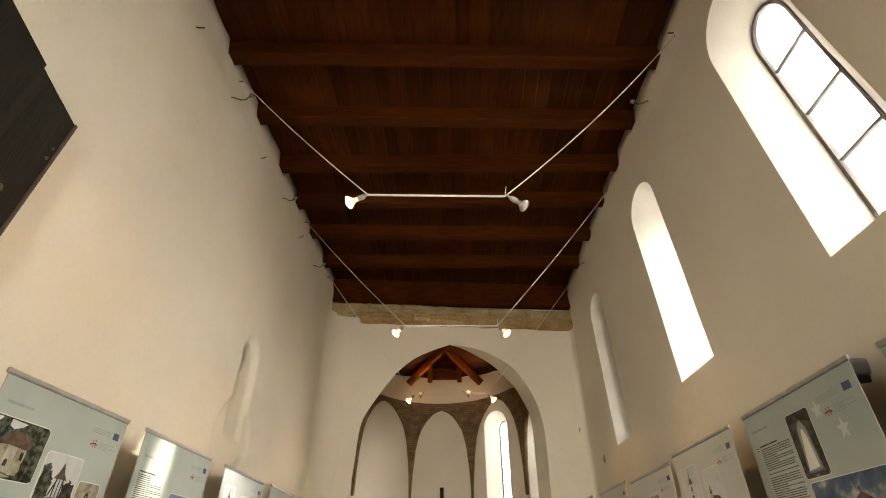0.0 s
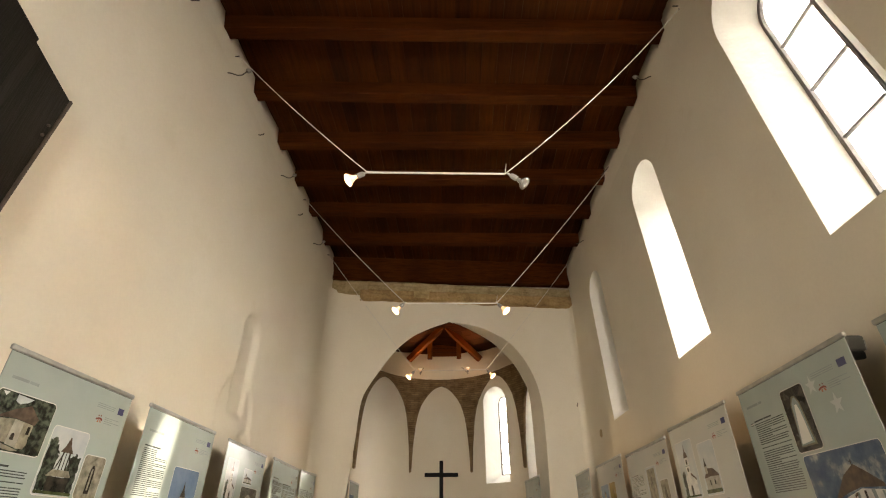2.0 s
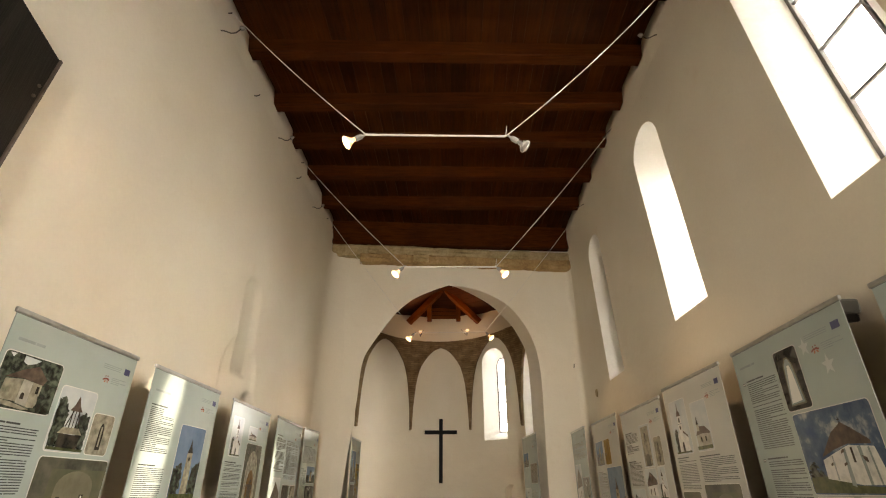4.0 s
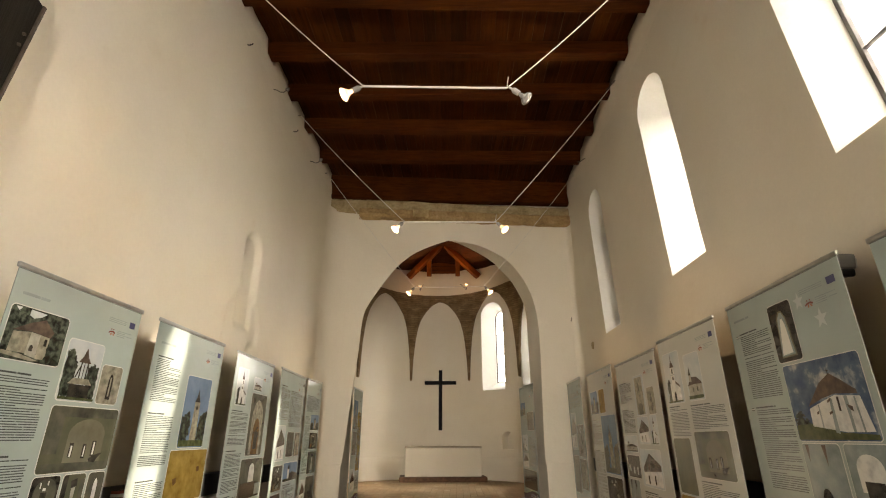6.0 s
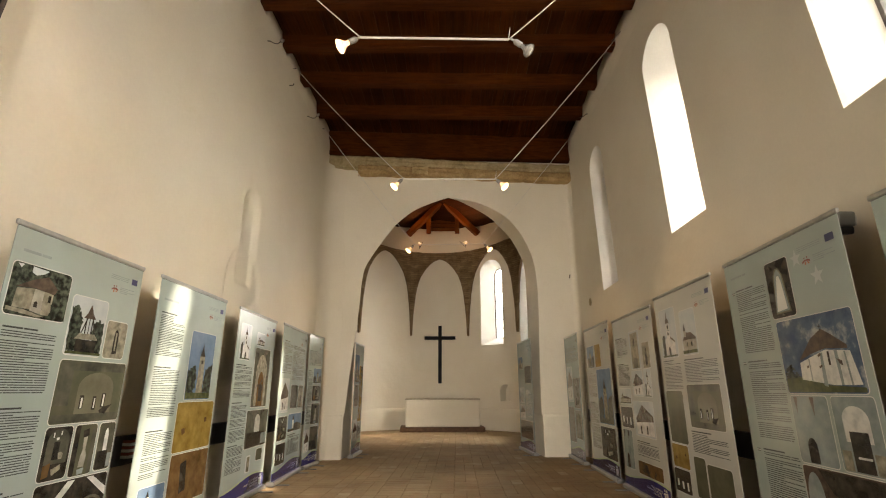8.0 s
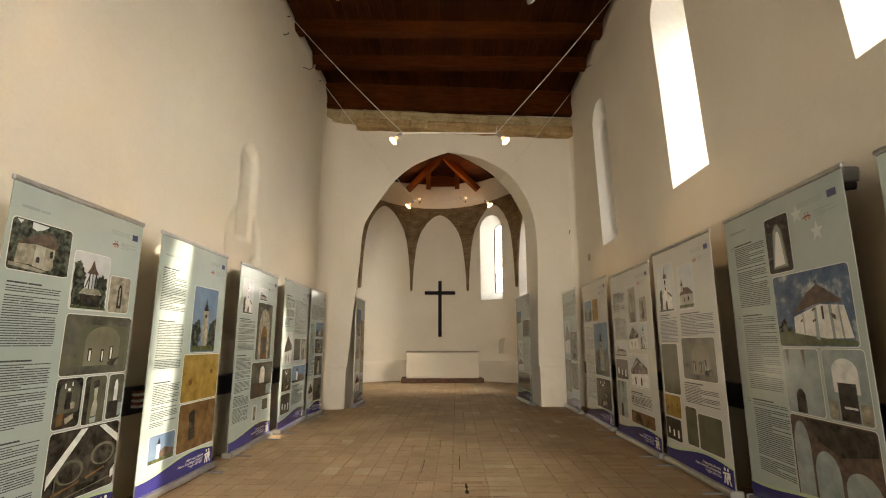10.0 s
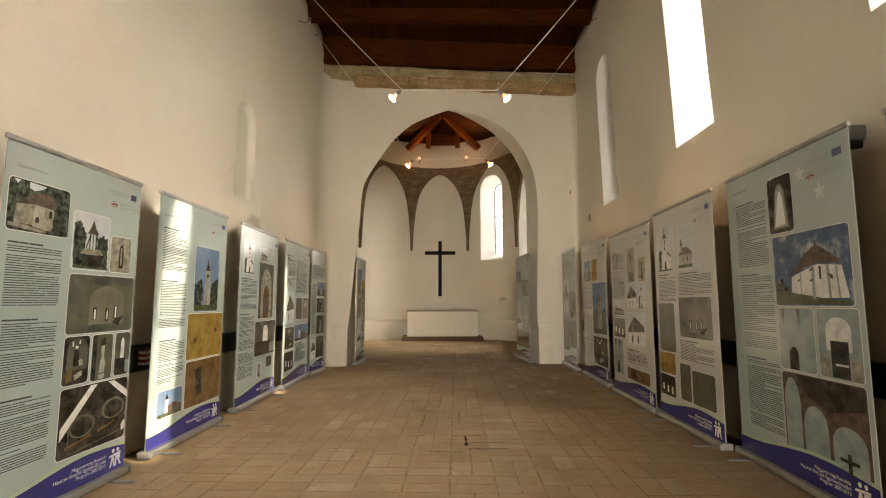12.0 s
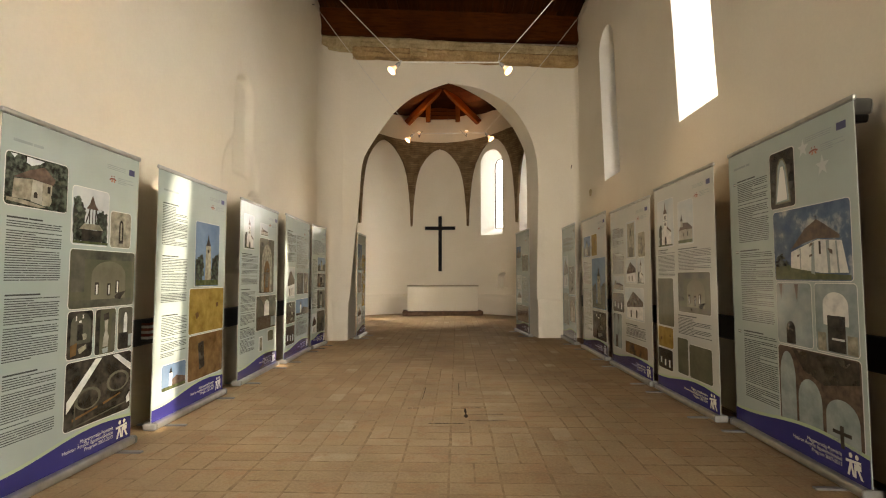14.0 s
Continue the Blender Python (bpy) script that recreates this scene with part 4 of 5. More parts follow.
PICTURES = {
    "stone_chapel": (P_TREE, [(P_HAZE, [(0.30, 0.02), (0.58, 0.04), (0.50, 0.12), (0.38, 0.18), (0.30, 0.14)]), (P_HAZE, [(0.06, 0.03), (0.16, 0.02), (0.12, 0.10)]), (P_ROOF, [(0.10, 0.47), (0.34, 0.28), (0.58, 0.15), (0.78, 0.36), (0.74, 0.48), (0.40, 0.43)]), (P_STONE, [(0.12, 0.49), (0.40, 0.44), (0.40, 0.86), (0.10, 0.86)]), (P_PALE, [(0.40, 0.44), (0.56, 0.46), (0.56, 0.92), (0.38, 0.88)]), (P_STONE, [(0.56, 0.46), (0.72, 0.48), (0.72, 0.92), (0.56, 0.93)]), (P_DARK, rect(0.64, 0.52, 0.69, 0.66)), (P_DARK, lancet(0.42, 0.68, 0.48, 0.80)), (P_STONE, [(0, 0.86), (0.3, 0.88), (0.62, 0.96), (0.5, 0.985), (0, 0.93)]), (P_TREE, [(0.74, 0.5), (0.84, 0.4), (1, 0.5), (1, 0.97), (0.70, 0.97)])]),
    "belfry": (P_HAZE, [(P_TREE, [(0.02, 0.22), (0.14, 0.16), (0.28, 0.32), (0.36, 0.42), (0.32, 0.95), (0.02, 0.95)]), (P_TREE, [(0.66, 0.42), (0.80, 0.36), (0.98, 0.42), (0.98, 0.95), (0.66, 0.95)]), (P_ROOF, [(0.36, 0.36), (0.45, 0.26), (0.51, 0.12), (0.53, 0.12), (0.60, 0.26), (0.70, 0.36)]), (P_DARK, rect(0.43, 0.36, 0.46, 0.63)), (P_DARK, rect(0.52, 0.36, 0.54, 0.63)), (P_DARK, rect(0.60, 0.36, 0.63, 0.63)), (P_DARK, [(0.44, 0.36), (0.47, 0.36), (0.36, 0.62), (0.33, 0.62)]), (P_DARK, [(0.60, 0.36), (0.63, 0.36), (0.72, 0.62), (0.69, 0.62)]), (P_STONE, [(0.18, 0.73), (0.30, 0.63), (0.72, 0.62), (0.84, 0.72)]), (P_DARK, rect(0.24, 0.73, 0.80, 0.96)), (P_GRASS, rect(0.02, 0.94, 0.98, 0.985))]),
    "wall_slit": (P_STONE, [(P_DARK, lancet(0.4, 0.22, 0.62, 0.88)), (P_STONE, rect(0.47, 0.3, 0.54, 0.8))]),
    "apse_room": (P_OLIVE, [(P_ROOM, rect(0, 0, 1, 0.16)), (P_ROOM, rect(0, 0.16, 0.20, 0.72)), (P_DIM, lancet(0.30, 0.18, 0.84, 0.86)), (P_ROOM, rect(0, 0.86, 1, 1)), (P_DARK, [(0.66, 0.82), (0.72, 0.76), (0.86, 0.72), (0.80, 0.80), (0.76, 0.88), (0.68, 0.86)]), (P_DARK, rect(0.35, 0.56, 0.405, 0.78)), (P_DARK, rect(0.54, 0.58, 0.59, 0.80)), (P_DARK, rect(0.67, 0.53, 0.73, 0.77)), (M_BORDER, rect(0.365, 0.60, 0.39, 0.77)), (M_BORDER, rect(0.556, 0.61, 0.574, 0.78)), (M_BORDER, rect(0.688, 0.55, 0.712, 0.75))]),
    "altar_room": (P_DARK, [(P_ROOM, lancet(0.12, 0.03, 0.92, 0.7)), (M_BORDER, rect(0.30, 0.10, 0.34, 0.20)), (M_BORDER, rect(0.56, 0.08, 0.60, 0.16)), (M_BORDER, rect(0.42, 0.20, 0.52, 0.25)), (P_DARK, rect(0.36, 0.28, 0.58, 0.62)), (P_STONE, [(0.56, 0.50), (0.66, 0.48), (0.76, 0.52), (0.72, 0.62), (0.60, 0.62)]), (P_BROWN, [(0.10, 0.72), (0.36, 0.66), (0.34, 0.92), (0.12, 0.95)]), (P_STONE, [(0.40, 0.80), (0.72, 0.72), (0.74, 0.82), (0.46, 0.92)])]),
    "statue_niche": (P_OLIVE, [(P_DARK, rect(0, 0, 0.22, 1)), (P_ROOM, rect(0.78, 0.1, 1, 1)), (P_DARK, [(0.36, 0.12), (0.62, 0.08), (0.66, 0.22), (0.40, 0.26)]), (P_PALE, [(0.42, 0.26), (0.60, 0.24), (0.58, 0.50), (0.66, 0.62), (0.62, 0.84), (0.36, 0.84), (0.40, 0.62), (0.46, 0.50)]), (P_BLUEWALL, [(0.34, 0.88), (0.64, 0.86), (0.62, 0.97), (0.38, 0.98)])]),
    "window_room": (P_ROOM, [(P_WHITE, lancet(0.38, 0.12, 0.62, 0.6)), (P_DARK, rect(0.05, 0.6, 0.7, 0.98)), (P_BLUEWALL, rect(0.72, 0.66, 0.98, 0.95))]),
    "truss": (P_DARK, [(P_ROOM, [(0.5 + 0.19 * math.cos(a * math.pi / 8) - 0.18, 0.60 + 0.17 * math.sin(a * math.pi / 8)) for a in range(16)]), (P_DARK, [(0.5 + 0.15 * math.cos(a * math.pi / 8) - 0.18, 0.61 + 0.14 * math.sin(a * math.pi / 8)) for a in range(16)]), (P_ROOM, [(0.78 + 0.19 * math.cos(a * math.pi / 8), 0.46 + 0.17 * math.sin(a * math.pi / 8)) for a in range(16)]), (P_DARK, [(0.78 + 0.15 * math.cos(a * math.pi / 8), 0.47 + 0.14 * math.sin(a * math.pi / 8)) for a in range(16)]), (P_BROWN, [(0.10, 0.84), (0.46, 0.76), (0.46, 0.79), (0.10, 0.88)]), (P_BROWN, [(0.54, 0.74), (0.82, 0.66), (0.82, 0.69), (0.54, 0.78)]), (P_ROOM, rect(0.12, 0.62, 0.14, 0.95)), (P_ROOM, [(0.04, 0.965), (0.98, 0.84), (0.98, 0.86), (0.04, 0.985)]), (P_WHITE, [(0.0, 0.56), (0.40, 0.0), (0.50, 0.0), (0.0, 0.74)]), (P_WHITE, [(0.66, 0.0), (0.76, 0.0), (1.0, 0.22), (1.0, 0.34)]), (P_WHITE, [(0.92, 0.78), (0.98, 0.70), (0.98, 0.86), (0.93, 0.88)])]),
    "tower": (P_DUSK, [(P_TREE, [(0, 0.6), (0.25, 0.5), (0.36, 0.7), (0.3, 0.9), (0, 0.9)]), (P_TREE, [(0.7, 0.55), (1, 0.45), (1, 0.9), (0.66, 0.9)]), (P_STONE, [(0.42, 0.36), (0.62, 0.36), (0.66, 0.92), (0.4, 0.92)]), (P_DARK, [(0.42, 0.36), (0.48, 0.27), (0.51, 0.16), (0.55, 0.27), (0.62, 0.36)]), (P_DARK, rect(0.49, 0.42, 0.55, 0.47)), (P_GRASS, rect(0, 0.9, 1, 1))]),
    "plan_map": (P_OCHRE, [(P_BROWN, [(0.16, 0.55), (0.24, 0.52), (0.27, 0.62), (0.2, 0.68)]), (P_BROWN, [(0.75, 0.36), (0.82, 0.34), (0.84, 0.44), (0.77, 0.46)])]),
    "old_wood": (P_BROWN, [(P_DARK, [(0.25, 0.2), (0.4, 0.15), (0.45, 0.75), (0.3, 0.8)])]),
    "white_church": (P_SKY, [(P_TREE, [(0.02, 0.74), (0.07, 0.64), (0.12, 0.62), (0.16, 0.72), (0.22, 0.74), (0.22, 0.82), (0.02, 0.84)]), (P_GRASS, [(0, 0.80), (0.25, 0.79), (0.6, 0.9), (1, 0.93), (1, 1), (0, 1)]), (P_WHITE, [(0.26, 0.60), (0.46, 0.52), (0.62, 0.46), (0.90, 0.50), (0.96, 0.90), (0.66, 0.90), (0.25, 0.82)]), (P_ROOF, [(0.255, 0.57), (0.46, 0.30), (0.615, 0.195), (0.72, 0.28), (0.88, 0.43), (0.88, 0.47), (0.62, 0.445), (0.45, 0.49)]), (P_BLUEWALL, [(0.545, 0.50), (0.575, 0.49), (0.575, 0.92), (0.525, 0.90)]), (P_BLUEWALL, [(0.72, 0.48), (0.76, 0.48), (0.765, 0.90), (0.735, 0.90)]), (P_BLUEWALL, [(0.385, 0.56), (0.40, 0.56), (0.40, 0.84), (0.38, 0.84)]), (P_BLUEWALL, [(0.83, 0.50), (0.85, 0.50), (0.87, 0.90), (0.85, 0.90)]), (P_DARK, rect(0.637, 0.485, 0.662, 0.655)), (P_ROOF, [(0.52, 0.52), (0.56, 0.49), (0.56, 0.525), (0.52, 0.55)]), (P_ROOF, [(0.515, 0.66), (0.555, 0.64), (0.555, 0.67), (0.515, 0.69)]), (P_ROOF, [(0.74, 0.58), (0.80, 0.61), (0.80, 0.67), (0.77, 0.65)]), (P_ROOF, [(0.355, 0.65), (0.39, 0.635), (0.38, 0.67), (0.355, 0.68)]), (P_DARK, rect(0.610, 0.14, 0.618, 0.21)), (P_DARK, rect(0.595, 0.16, 0.633, 0.168))]),
    "slit_glow": (P_DARK, [(P_DIM, [(0.20, 0.93), (0.31, 0.26), (0.43, 0.14), (0.57, 0.14), (0.70, 0.26), (0.84, 0.93)]), (P_BLUEWALL, [(0.22, 0.91), (0.36, 0.26), (0.47, 0.17), (0.56, 0.17), (0.66, 0.28), (0.78, 0.90)]), (M_BORDER, [(0.26, 0.89), (0.42, 0.40), (0.47, 0.28), (0.56, 0.28), (0.62, 0.40), (0.70, 0.87)])]),
    "blind_door": (P_BLUEWALL, [(P_ROOF, [(0.1, 0), (0.2, 0), (0.15, 0.28)]), (P_ROOF, [(0.55, 0), (0.66, 0), (0.62, 0.32)]), (P_DARK, lancet(0.28, 0.62, 0.54, 1.0))]),
    "portal": (P_BLUEWALL, [(P_WHITE, lancet(0.2, 0.12, 0.8, 0.6)), (P_DARK, rect(0.3, 0.46, 0.72, 0.98)), (P_STONE, rect(0.05, 0.72, 0.26, 1)), (P_STONE, rect(0.76, 0.72, 1, 1)), (P_WHITE, rect(0.4, 0.78, 0.7, 0.81))]),
    "blind_arches": (P_ROOF, [(P_DARK, [(0.2, 0), (1, 0), (1, 0.25), (0.6, 0.36), (0.35, 0.25)]), (P_BLUEWALL, lancet(0.02, 0.06, 0.24, 0.95)), (P_BLUEWALL, lancet(0.27, 0.34, 0.57, 1.0)), (P_BLUEWALL, lancet(0.61, 0.46, 0.97, 1.0)), (P_DARK, rect(0.76, 0.74, 0.80, 0.98)), (P_DARK, rect(0.68, 0.80, 0.88, 0.84))]),
    "white_spire": (P_HAZE, [(P_TREE, [(0.10, 0.60), (0.20, 0.52), (0.28, 0.60), (0.28, 0.97), (0.12, 0.97)]), (P_WHITE, [(0.28, 0.66), (0.40, 0.58), (0.66, 0.58), (0.86, 0.70), (0.86, 0.97), (0.26, 0.97)]), (P_WHITE, rect(0.40, 0.30, 0.62, 0.62)), (P_ROOF, [(0.39, 0.30), (0.43, 0.22), (0.46, 0.20), (0.50, 0.04), (0.53, 0.20), (0.58, 0.22), (0.63, 0.30)]), (P_BLUEWALL, rect(0.40, 0.44, 0.62, 0.455)), (P_DARK, lancet(0.47, 0.33, 0.55, 0.42)), (P_DARK, lancet(0.47, 0.48, 0.55, 0.55)), (P_ROOF, [(0.62, 0.57), (0.88, 0.68), (0.88, 0.72), (0.62, 0.62)]), (P_DARK, lancet(0.48, 0.78, 0.58, 0.96)), (P_GRASS, rect(0.05, 0.955, 0.95, 0.985))]),
    "small_chapel": (P_HAZE, [(P_PALE, [(0.08, 0.66), (0.5, 0.58), (0.94, 0.66), (0.94, 0.9), (0.10, 0.92)]), (P_ROOF, [(0.06, 0.68), (0.30, 0.50), (0.66, 0.52), (0.94, 0.64), (0.94, 0.68), (0.5, 0.66)]), (P_PALE, rect(0.20, 0.46, 0.34, 0.60)), (P_DARK, [(0.19, 0.46), (0.24, 0.38), (0.27, 0.28), (0.30, 0.38), (0.35, 0.46)]), (P_DARK, lancet(0.62, 0.72, 0.68, 0.82)), (P_DARK, lancet(0.36, 0.72, 0.40, 0.82)), (P_GRASS, rect(0.04, 0.90, 0.96, 0.97))]),
    "portal_tall": (P_ROOM, [(P_STONE, lancet(0.15, 0.1, 0.85, 1.0)), (P_BROWN, lancet(0.3, 0.4, 0.7, 1.0)), (P_DARK, rect(0.4, 0.62, 0.62, 0.9))]),
    "olive": (P_OLIVE, []),
    "dim": (P_ROOM, [(P_DARK, rect(0.3, 0.6, 0.75, 0.95))]),
    "three_slits": (P_DARK, [(M_BORDER, rect(0.15, 0.45, 0.25, 0.75)), (M_BORDER, rect(0.45, 0.52, 0.55, 0.82)), (M_BORDER, rect(0.74, 0.5, 0.84, 0.85))]),
    "village": (P_DUSK, [(P_ROOF, [(0.3, 0.7), (0.6, 0.5), (1, 0.65), (1, 0.9), (0.3, 0.9)]), (P_WHITE, rect(0.3, 0.35, 0.42, 0.9)), (P_DARK, [(0.3, 0.35), (0.36, 0.1), (0.42, 0.35)]), (P_GRASS, rect(0, 0.85, 1, 1))]),
    "ruin": (P_HAZE, [(P_ROOF, [(0.1, 0.5), (0.45, 0.1), (0.95, 0.4), (0.95, 0.62), (0.1, 0.7)]), (P_WHITE, [(0.1, 0.62), (0.95, 0.55), (0.95, 0.95), (0.1, 0.95)]), (P_DARK, rect(0.3, 0.7, 0.36, 0.92)), (P_DARK, rect(0.6, 0.68, 0.66, 0.92))]),
    "round_tower": (P_HAZE, [(P_STONE, rect(0.15, 0.05, 0.85, 0.98)), (P_DARK, rect(0.45, 0.2, 0.53, 0.4)), (P_ROOM, lancet(0.3, 0.7, 0.7, 1.0))]),
}


def banner(p0, p1, h, label, white=False):
    """Roll-up banner from foot p0 (left as read) to p1. Returns its printing hand-tool."""
    a, b = Vector((*p0, 0)), Vector((*p1, 0))
    w = (b - a).length
    ob = tagged(new("roll_up_banner"), label, "banner", "roll-up exhibition banners")
    ob.matrix_world = Matrix.Translation(a) @ Matrix.Rotation(math.atan2((b - a).y, (b - a).x), 4, "Z")
    # white: the film takes the painted sheen instead of its own green
    part("panel", box(0.012, -0.002, 0.04, w - 0.012, 0.0, h - 0.015), M_PANEL_SHEEN if white else M_PANEL, ob)
    part("panel_back", box(0.012, 0.0005, 0.04, w - 0.012, 0.0025, h - 0.015), M_BACK, ob, "grey back of the film")
    base = part("base", box(0.012, -0.05, 0.010, w - 0.012, 0.05, 0.060, 0.018, 3), M_ALU, ob, "brushed aluminium base housing")
    for x in (0.0, w - 0.022):
        part("end_cap", box(x, -0.053, 0.008, x + 0.022, 0.053, 0.064, 0.018, 3), M_CAP, base, "grey plastic end cap")
    for x in (0.16, w - 0.16):
        part("foot", box(x - 0.018, -0.19, 0.0, x + 0.018, 0.19, 0.012, 0.004), M_LEAD, base, "flat swivel foot")
    part("pole", tube([(w / 2, 0.03, 0.05), (w / 2, 0.03, h - 0.02)], 0.010, 8), M_STEEL, ob)
    part("top_rail", box(0.0, -0.010, h - 0.030, w, 0.010, h, 0.008, 2), M_ALU, ob, "aluminium top clamp rail")
    pr = Print(ob, w, h - 0.025)
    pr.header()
    pr.footer()
    return pr


b1 = banner((-2.22, 2.28), (-2.22, 3.335), 1.97, "pale green roll-up banner about a wooden-belfry church by the wall")
b1.text(0.06, 0.060, 0.34, 0.068, 1, M_INKPALE, 0.02)
for q in ((0.025, 0.098, 0.40, 0.238, "stone_chapel"), (0.44, 0.148, 0.725, 0.327, "belfry"), (0.748, 0.205, 0.935, 0.327, "wall_slit"), (0.44, 0.343, 0.985, 0.527, "apse_room"), (0.442, 0.535, 0.632, 0.68, "altar_room"),
          (0.652, 0.535, 0.825, 0.683, "statue_niche"), (0.848, 0.535, 0.985, 0.68, "window_room"), (0.444, 0.69, 0.985, 0.895, "truss")):
    b1.photo(*q)
b1.text(0.045, 0.268, 0.375, 0.44, 21)
b1.text(0.055, 0.475, 0.38, 0.655, 22)
b1.text(0.065, 0.685, 0.38, 0.87, 23)

b2 = banner((-2.25, 3.59), (-2.27, 4.745), 1.985, "pale roll-up banner about a tower church, sunlit along one edge")
for q in ((0.495, 0.178, 0.88, 0.476, "tower"), (0.428, 0.486, 0.98, 0.688, "plan_map"), (0.436, 0.697, 0.985, 0.897, "old_wood"), (0.10, 0.79, 0.405, 0.895, "village")):
    b2.photo(*q)
b2.text(0.06, 0.075, 0.36, 0.083, 30, M_INKPALE, 0.02)
b2.text(0.055, 0.13, 0.37, 0.30, 31)
b2.text(0.065, 0.345, 0.385, 0.533, 32)
b2.text(0.08, 0.587, 0.40, 0.76, 33)

b3 = banner((-2.28, 5.07), (-2.32, 6.28), 1.985, "pale green roll-up banner with a white spire and a portal")
for q in ((0.072, 0.073, 0.32, 0.27, "white_spire"), (0.472, 0.10, 0.694, 0.174, "small_chapel"), (0.468, 0.19, 0.883, 0.532, "portal_tall"), (0.41, 0.55, 0.975, 0.757, "window_room"), (0.50, 0.80, 0.60, 0.885, "round_tower"), (0.74, 0.775, 0.90, 0.84, "olive")):
    b3.photo(*q)
b3.text(0.04, 0.298, 0.42, 0.475, 41)
b3.text(0.04, 0.50, 0.38, 0.70, 42)
b3.text(0.04, 0.72, 0.38, 0.86, 43)

b4 = banner((-2.26, 6.38), (-2.31, 7.63), 1.985, "pale green roll-up banner with a text column and paired photographs")
for q in ((0.44, 0.40, 0.70, 0.56, "dim"), (0.74, 0.40, 0.95, 0.56, "portal_tall"), (0.06, 0.36, 0.36, 0.58, "ruin"), (0.42, 0.60, 0.96, 0.72, "village"), (0.06, 0.61, 0.38, 0.76, "altar_room"), (0.06, 0.78, 0.38, 0.91, "three_slits")):
    b4.photo(*q)
b4.text(0.42, 0.12, 0.92, 0.36, 51)
b4.text(0.06, 0.10, 0.38, 0.32, 52)
b4.text(0.44, 0.74, 0.92, 0.87, 53)

b5 = banner((-2.29, 7.66), (-2.24, 8.32), 1.985, "blue-grey roll-up banner with a column of dark photographs by the corner")
for q in ((0.40, 0.26, 0.94, 0.38, "tower"), (0.40, 0.40, 0.94, 0.52, "altar_room"), (0.40, 0.54, 0.94, 0.70, "statue_niche"), (0.40, 0.72, 0.94, 0.90, "dim"), (0.06, 0.74, 0.36, 0.90, "ruin")):
    b5.photo(*q)
b5.text(0.06, 0.12, 0.9, 0.24, 61)
b5.text(0.06, 0.28, 0.36, 0.70, 62)

b6 = banner((-1.83, 8.95), (-1.822, 9.75), 1.97, "roll-up banner standing inside the chancel arch, edge in sunlight")
for q in ((0.06, 0.10, 0.5, 0.36, "tower"), (0.06, 0.38, 0.5, 0.58, "dim"), (0.55, 0.2, 0.95, 0.72, "plan_map"), (0.06, 0.7, 0.5, 0.88, "ruin")):
    b6.photo(*q)
b6.text(0.55, 0.74, 0.95, 0.88, 71)

c0 = banner((2.06, 2.34), (2.05, 1.12), 2.06, "pale grey roll-up banner by the wall under the large window")
c0.text(0.08, 0.15, 0.36, 0.85, 80)
c0.photo(0.42, 0.2, 0.95, 0.5, "ruin")

c1 = banner((2.14, 3.875), (2.09, 2.575), 2.095, "pale green roll-up banner about a white round church under blue sky")
for q in ((0.417, 0.058, 0.613, 0.242, "slit_glow"), (0.43, 0.254, 0.957, 0.475, "white_church"), (0.434, 0.483, 0.696, 0.674, "blind_door"), (0.72, 0.483, 0.972, 0.674, "portal"), (0.432, 0.682, 0.975, 0.93, "blind_arches")):
    c1.photo(*q)
c1.text(0.06, 0.055, 0.33, 0.063, 90, M_INKPALE, 0.02)
c1.text(0.094, 0.108, 0.39, 0.342, 91)
c1.text(0.10, 0.366, 0.41, 0.63, 92)
c1.text(0.11, 0.657, 0.42, 0.895, 93)
for v in (0.112, 0.368, 0.66):
    c1.patch(0.05, v, 0.08, v + 0.003, M_INK, "small_flag", 1.2)
    c1.patch(0.05, v + 0.003, 0.08, v + 0.006, M_BORDER, "small_flag", 1.2)
    c1.patch(0.05, v + 0.006, 0.08, v + 0.009, M_INK, "small_flag", 1.2)
c1.star(0.68, 0.078, 0.055)
c1.star(0.805, 0.147, 0.06)

c2 = banner((2.05, 5.11), (2.05, 3.915), 2.05, "roll-up banner whitened by a painted sheen, with two white churches and dim interiors", True)
for q in ((0.068, 0.068, 0.375, 0.302, "white_spire"), (0.452, 0.103, 0.703, 0.302, "small_chapel"), (0.427, 0.43, 0.922, 0.61, "apse_room"), (0.04, 0.457, 0.342, 0.69, "olive"), (0.03, 0.698, 0.317, 0.798, "plan_map"), (0.02, 0.806, 0.298, 0.905, "three_slits"),
          (0.392, 0.732, 0.567, 0.895, "olive"), (0.587, 0.75, 0.915, 0.895, "olive")):
    c2.photo(*q)
c2.text(0.445, 0.32, 0.94, 0.42, 101)
c2.text(0.06, 0.315, 0.38, 0.445, 102)
c2.text(0.415, 0.625, 0.915, 0.71, 103)

c3 = banner((2.03, 6.50), (2.03, 5.165), 2.0, "roll-up banner whitened by a painted sheen, with many small photographs of a tower", True)
for q in ((0.444, 0.10, 0.694, 0.32, "round_tower"), (0.74, 0.18, 0.895, 0.32, "wall_slit"), (0.424, 0.33, 0.687, 0.472, "ruin"), (0.717, 0.326, 0.868, 0.475, "white_spire"), (0.396, 0.502, 0.845, 0.692, "ruin"), (0.042, 0.43, 0.368, 0.52, "small_chapel"),
          (0.042, 0.54, 0.36, 0.66, "three_slits"), (0.042, 0.674, 0.288, 0.893, "blind_door"), (0.38, 0.83, 0.90, 0.90, "old_wood")):
    c3.photo(*q)
c3.text(0.06, 0.12, 0.38, 0.24, 111)
c3.text(0.06, 0.28, 0.38, 0.41, 112)
c3.text(0.40, 0.72, 0.86, 0.80, 113)

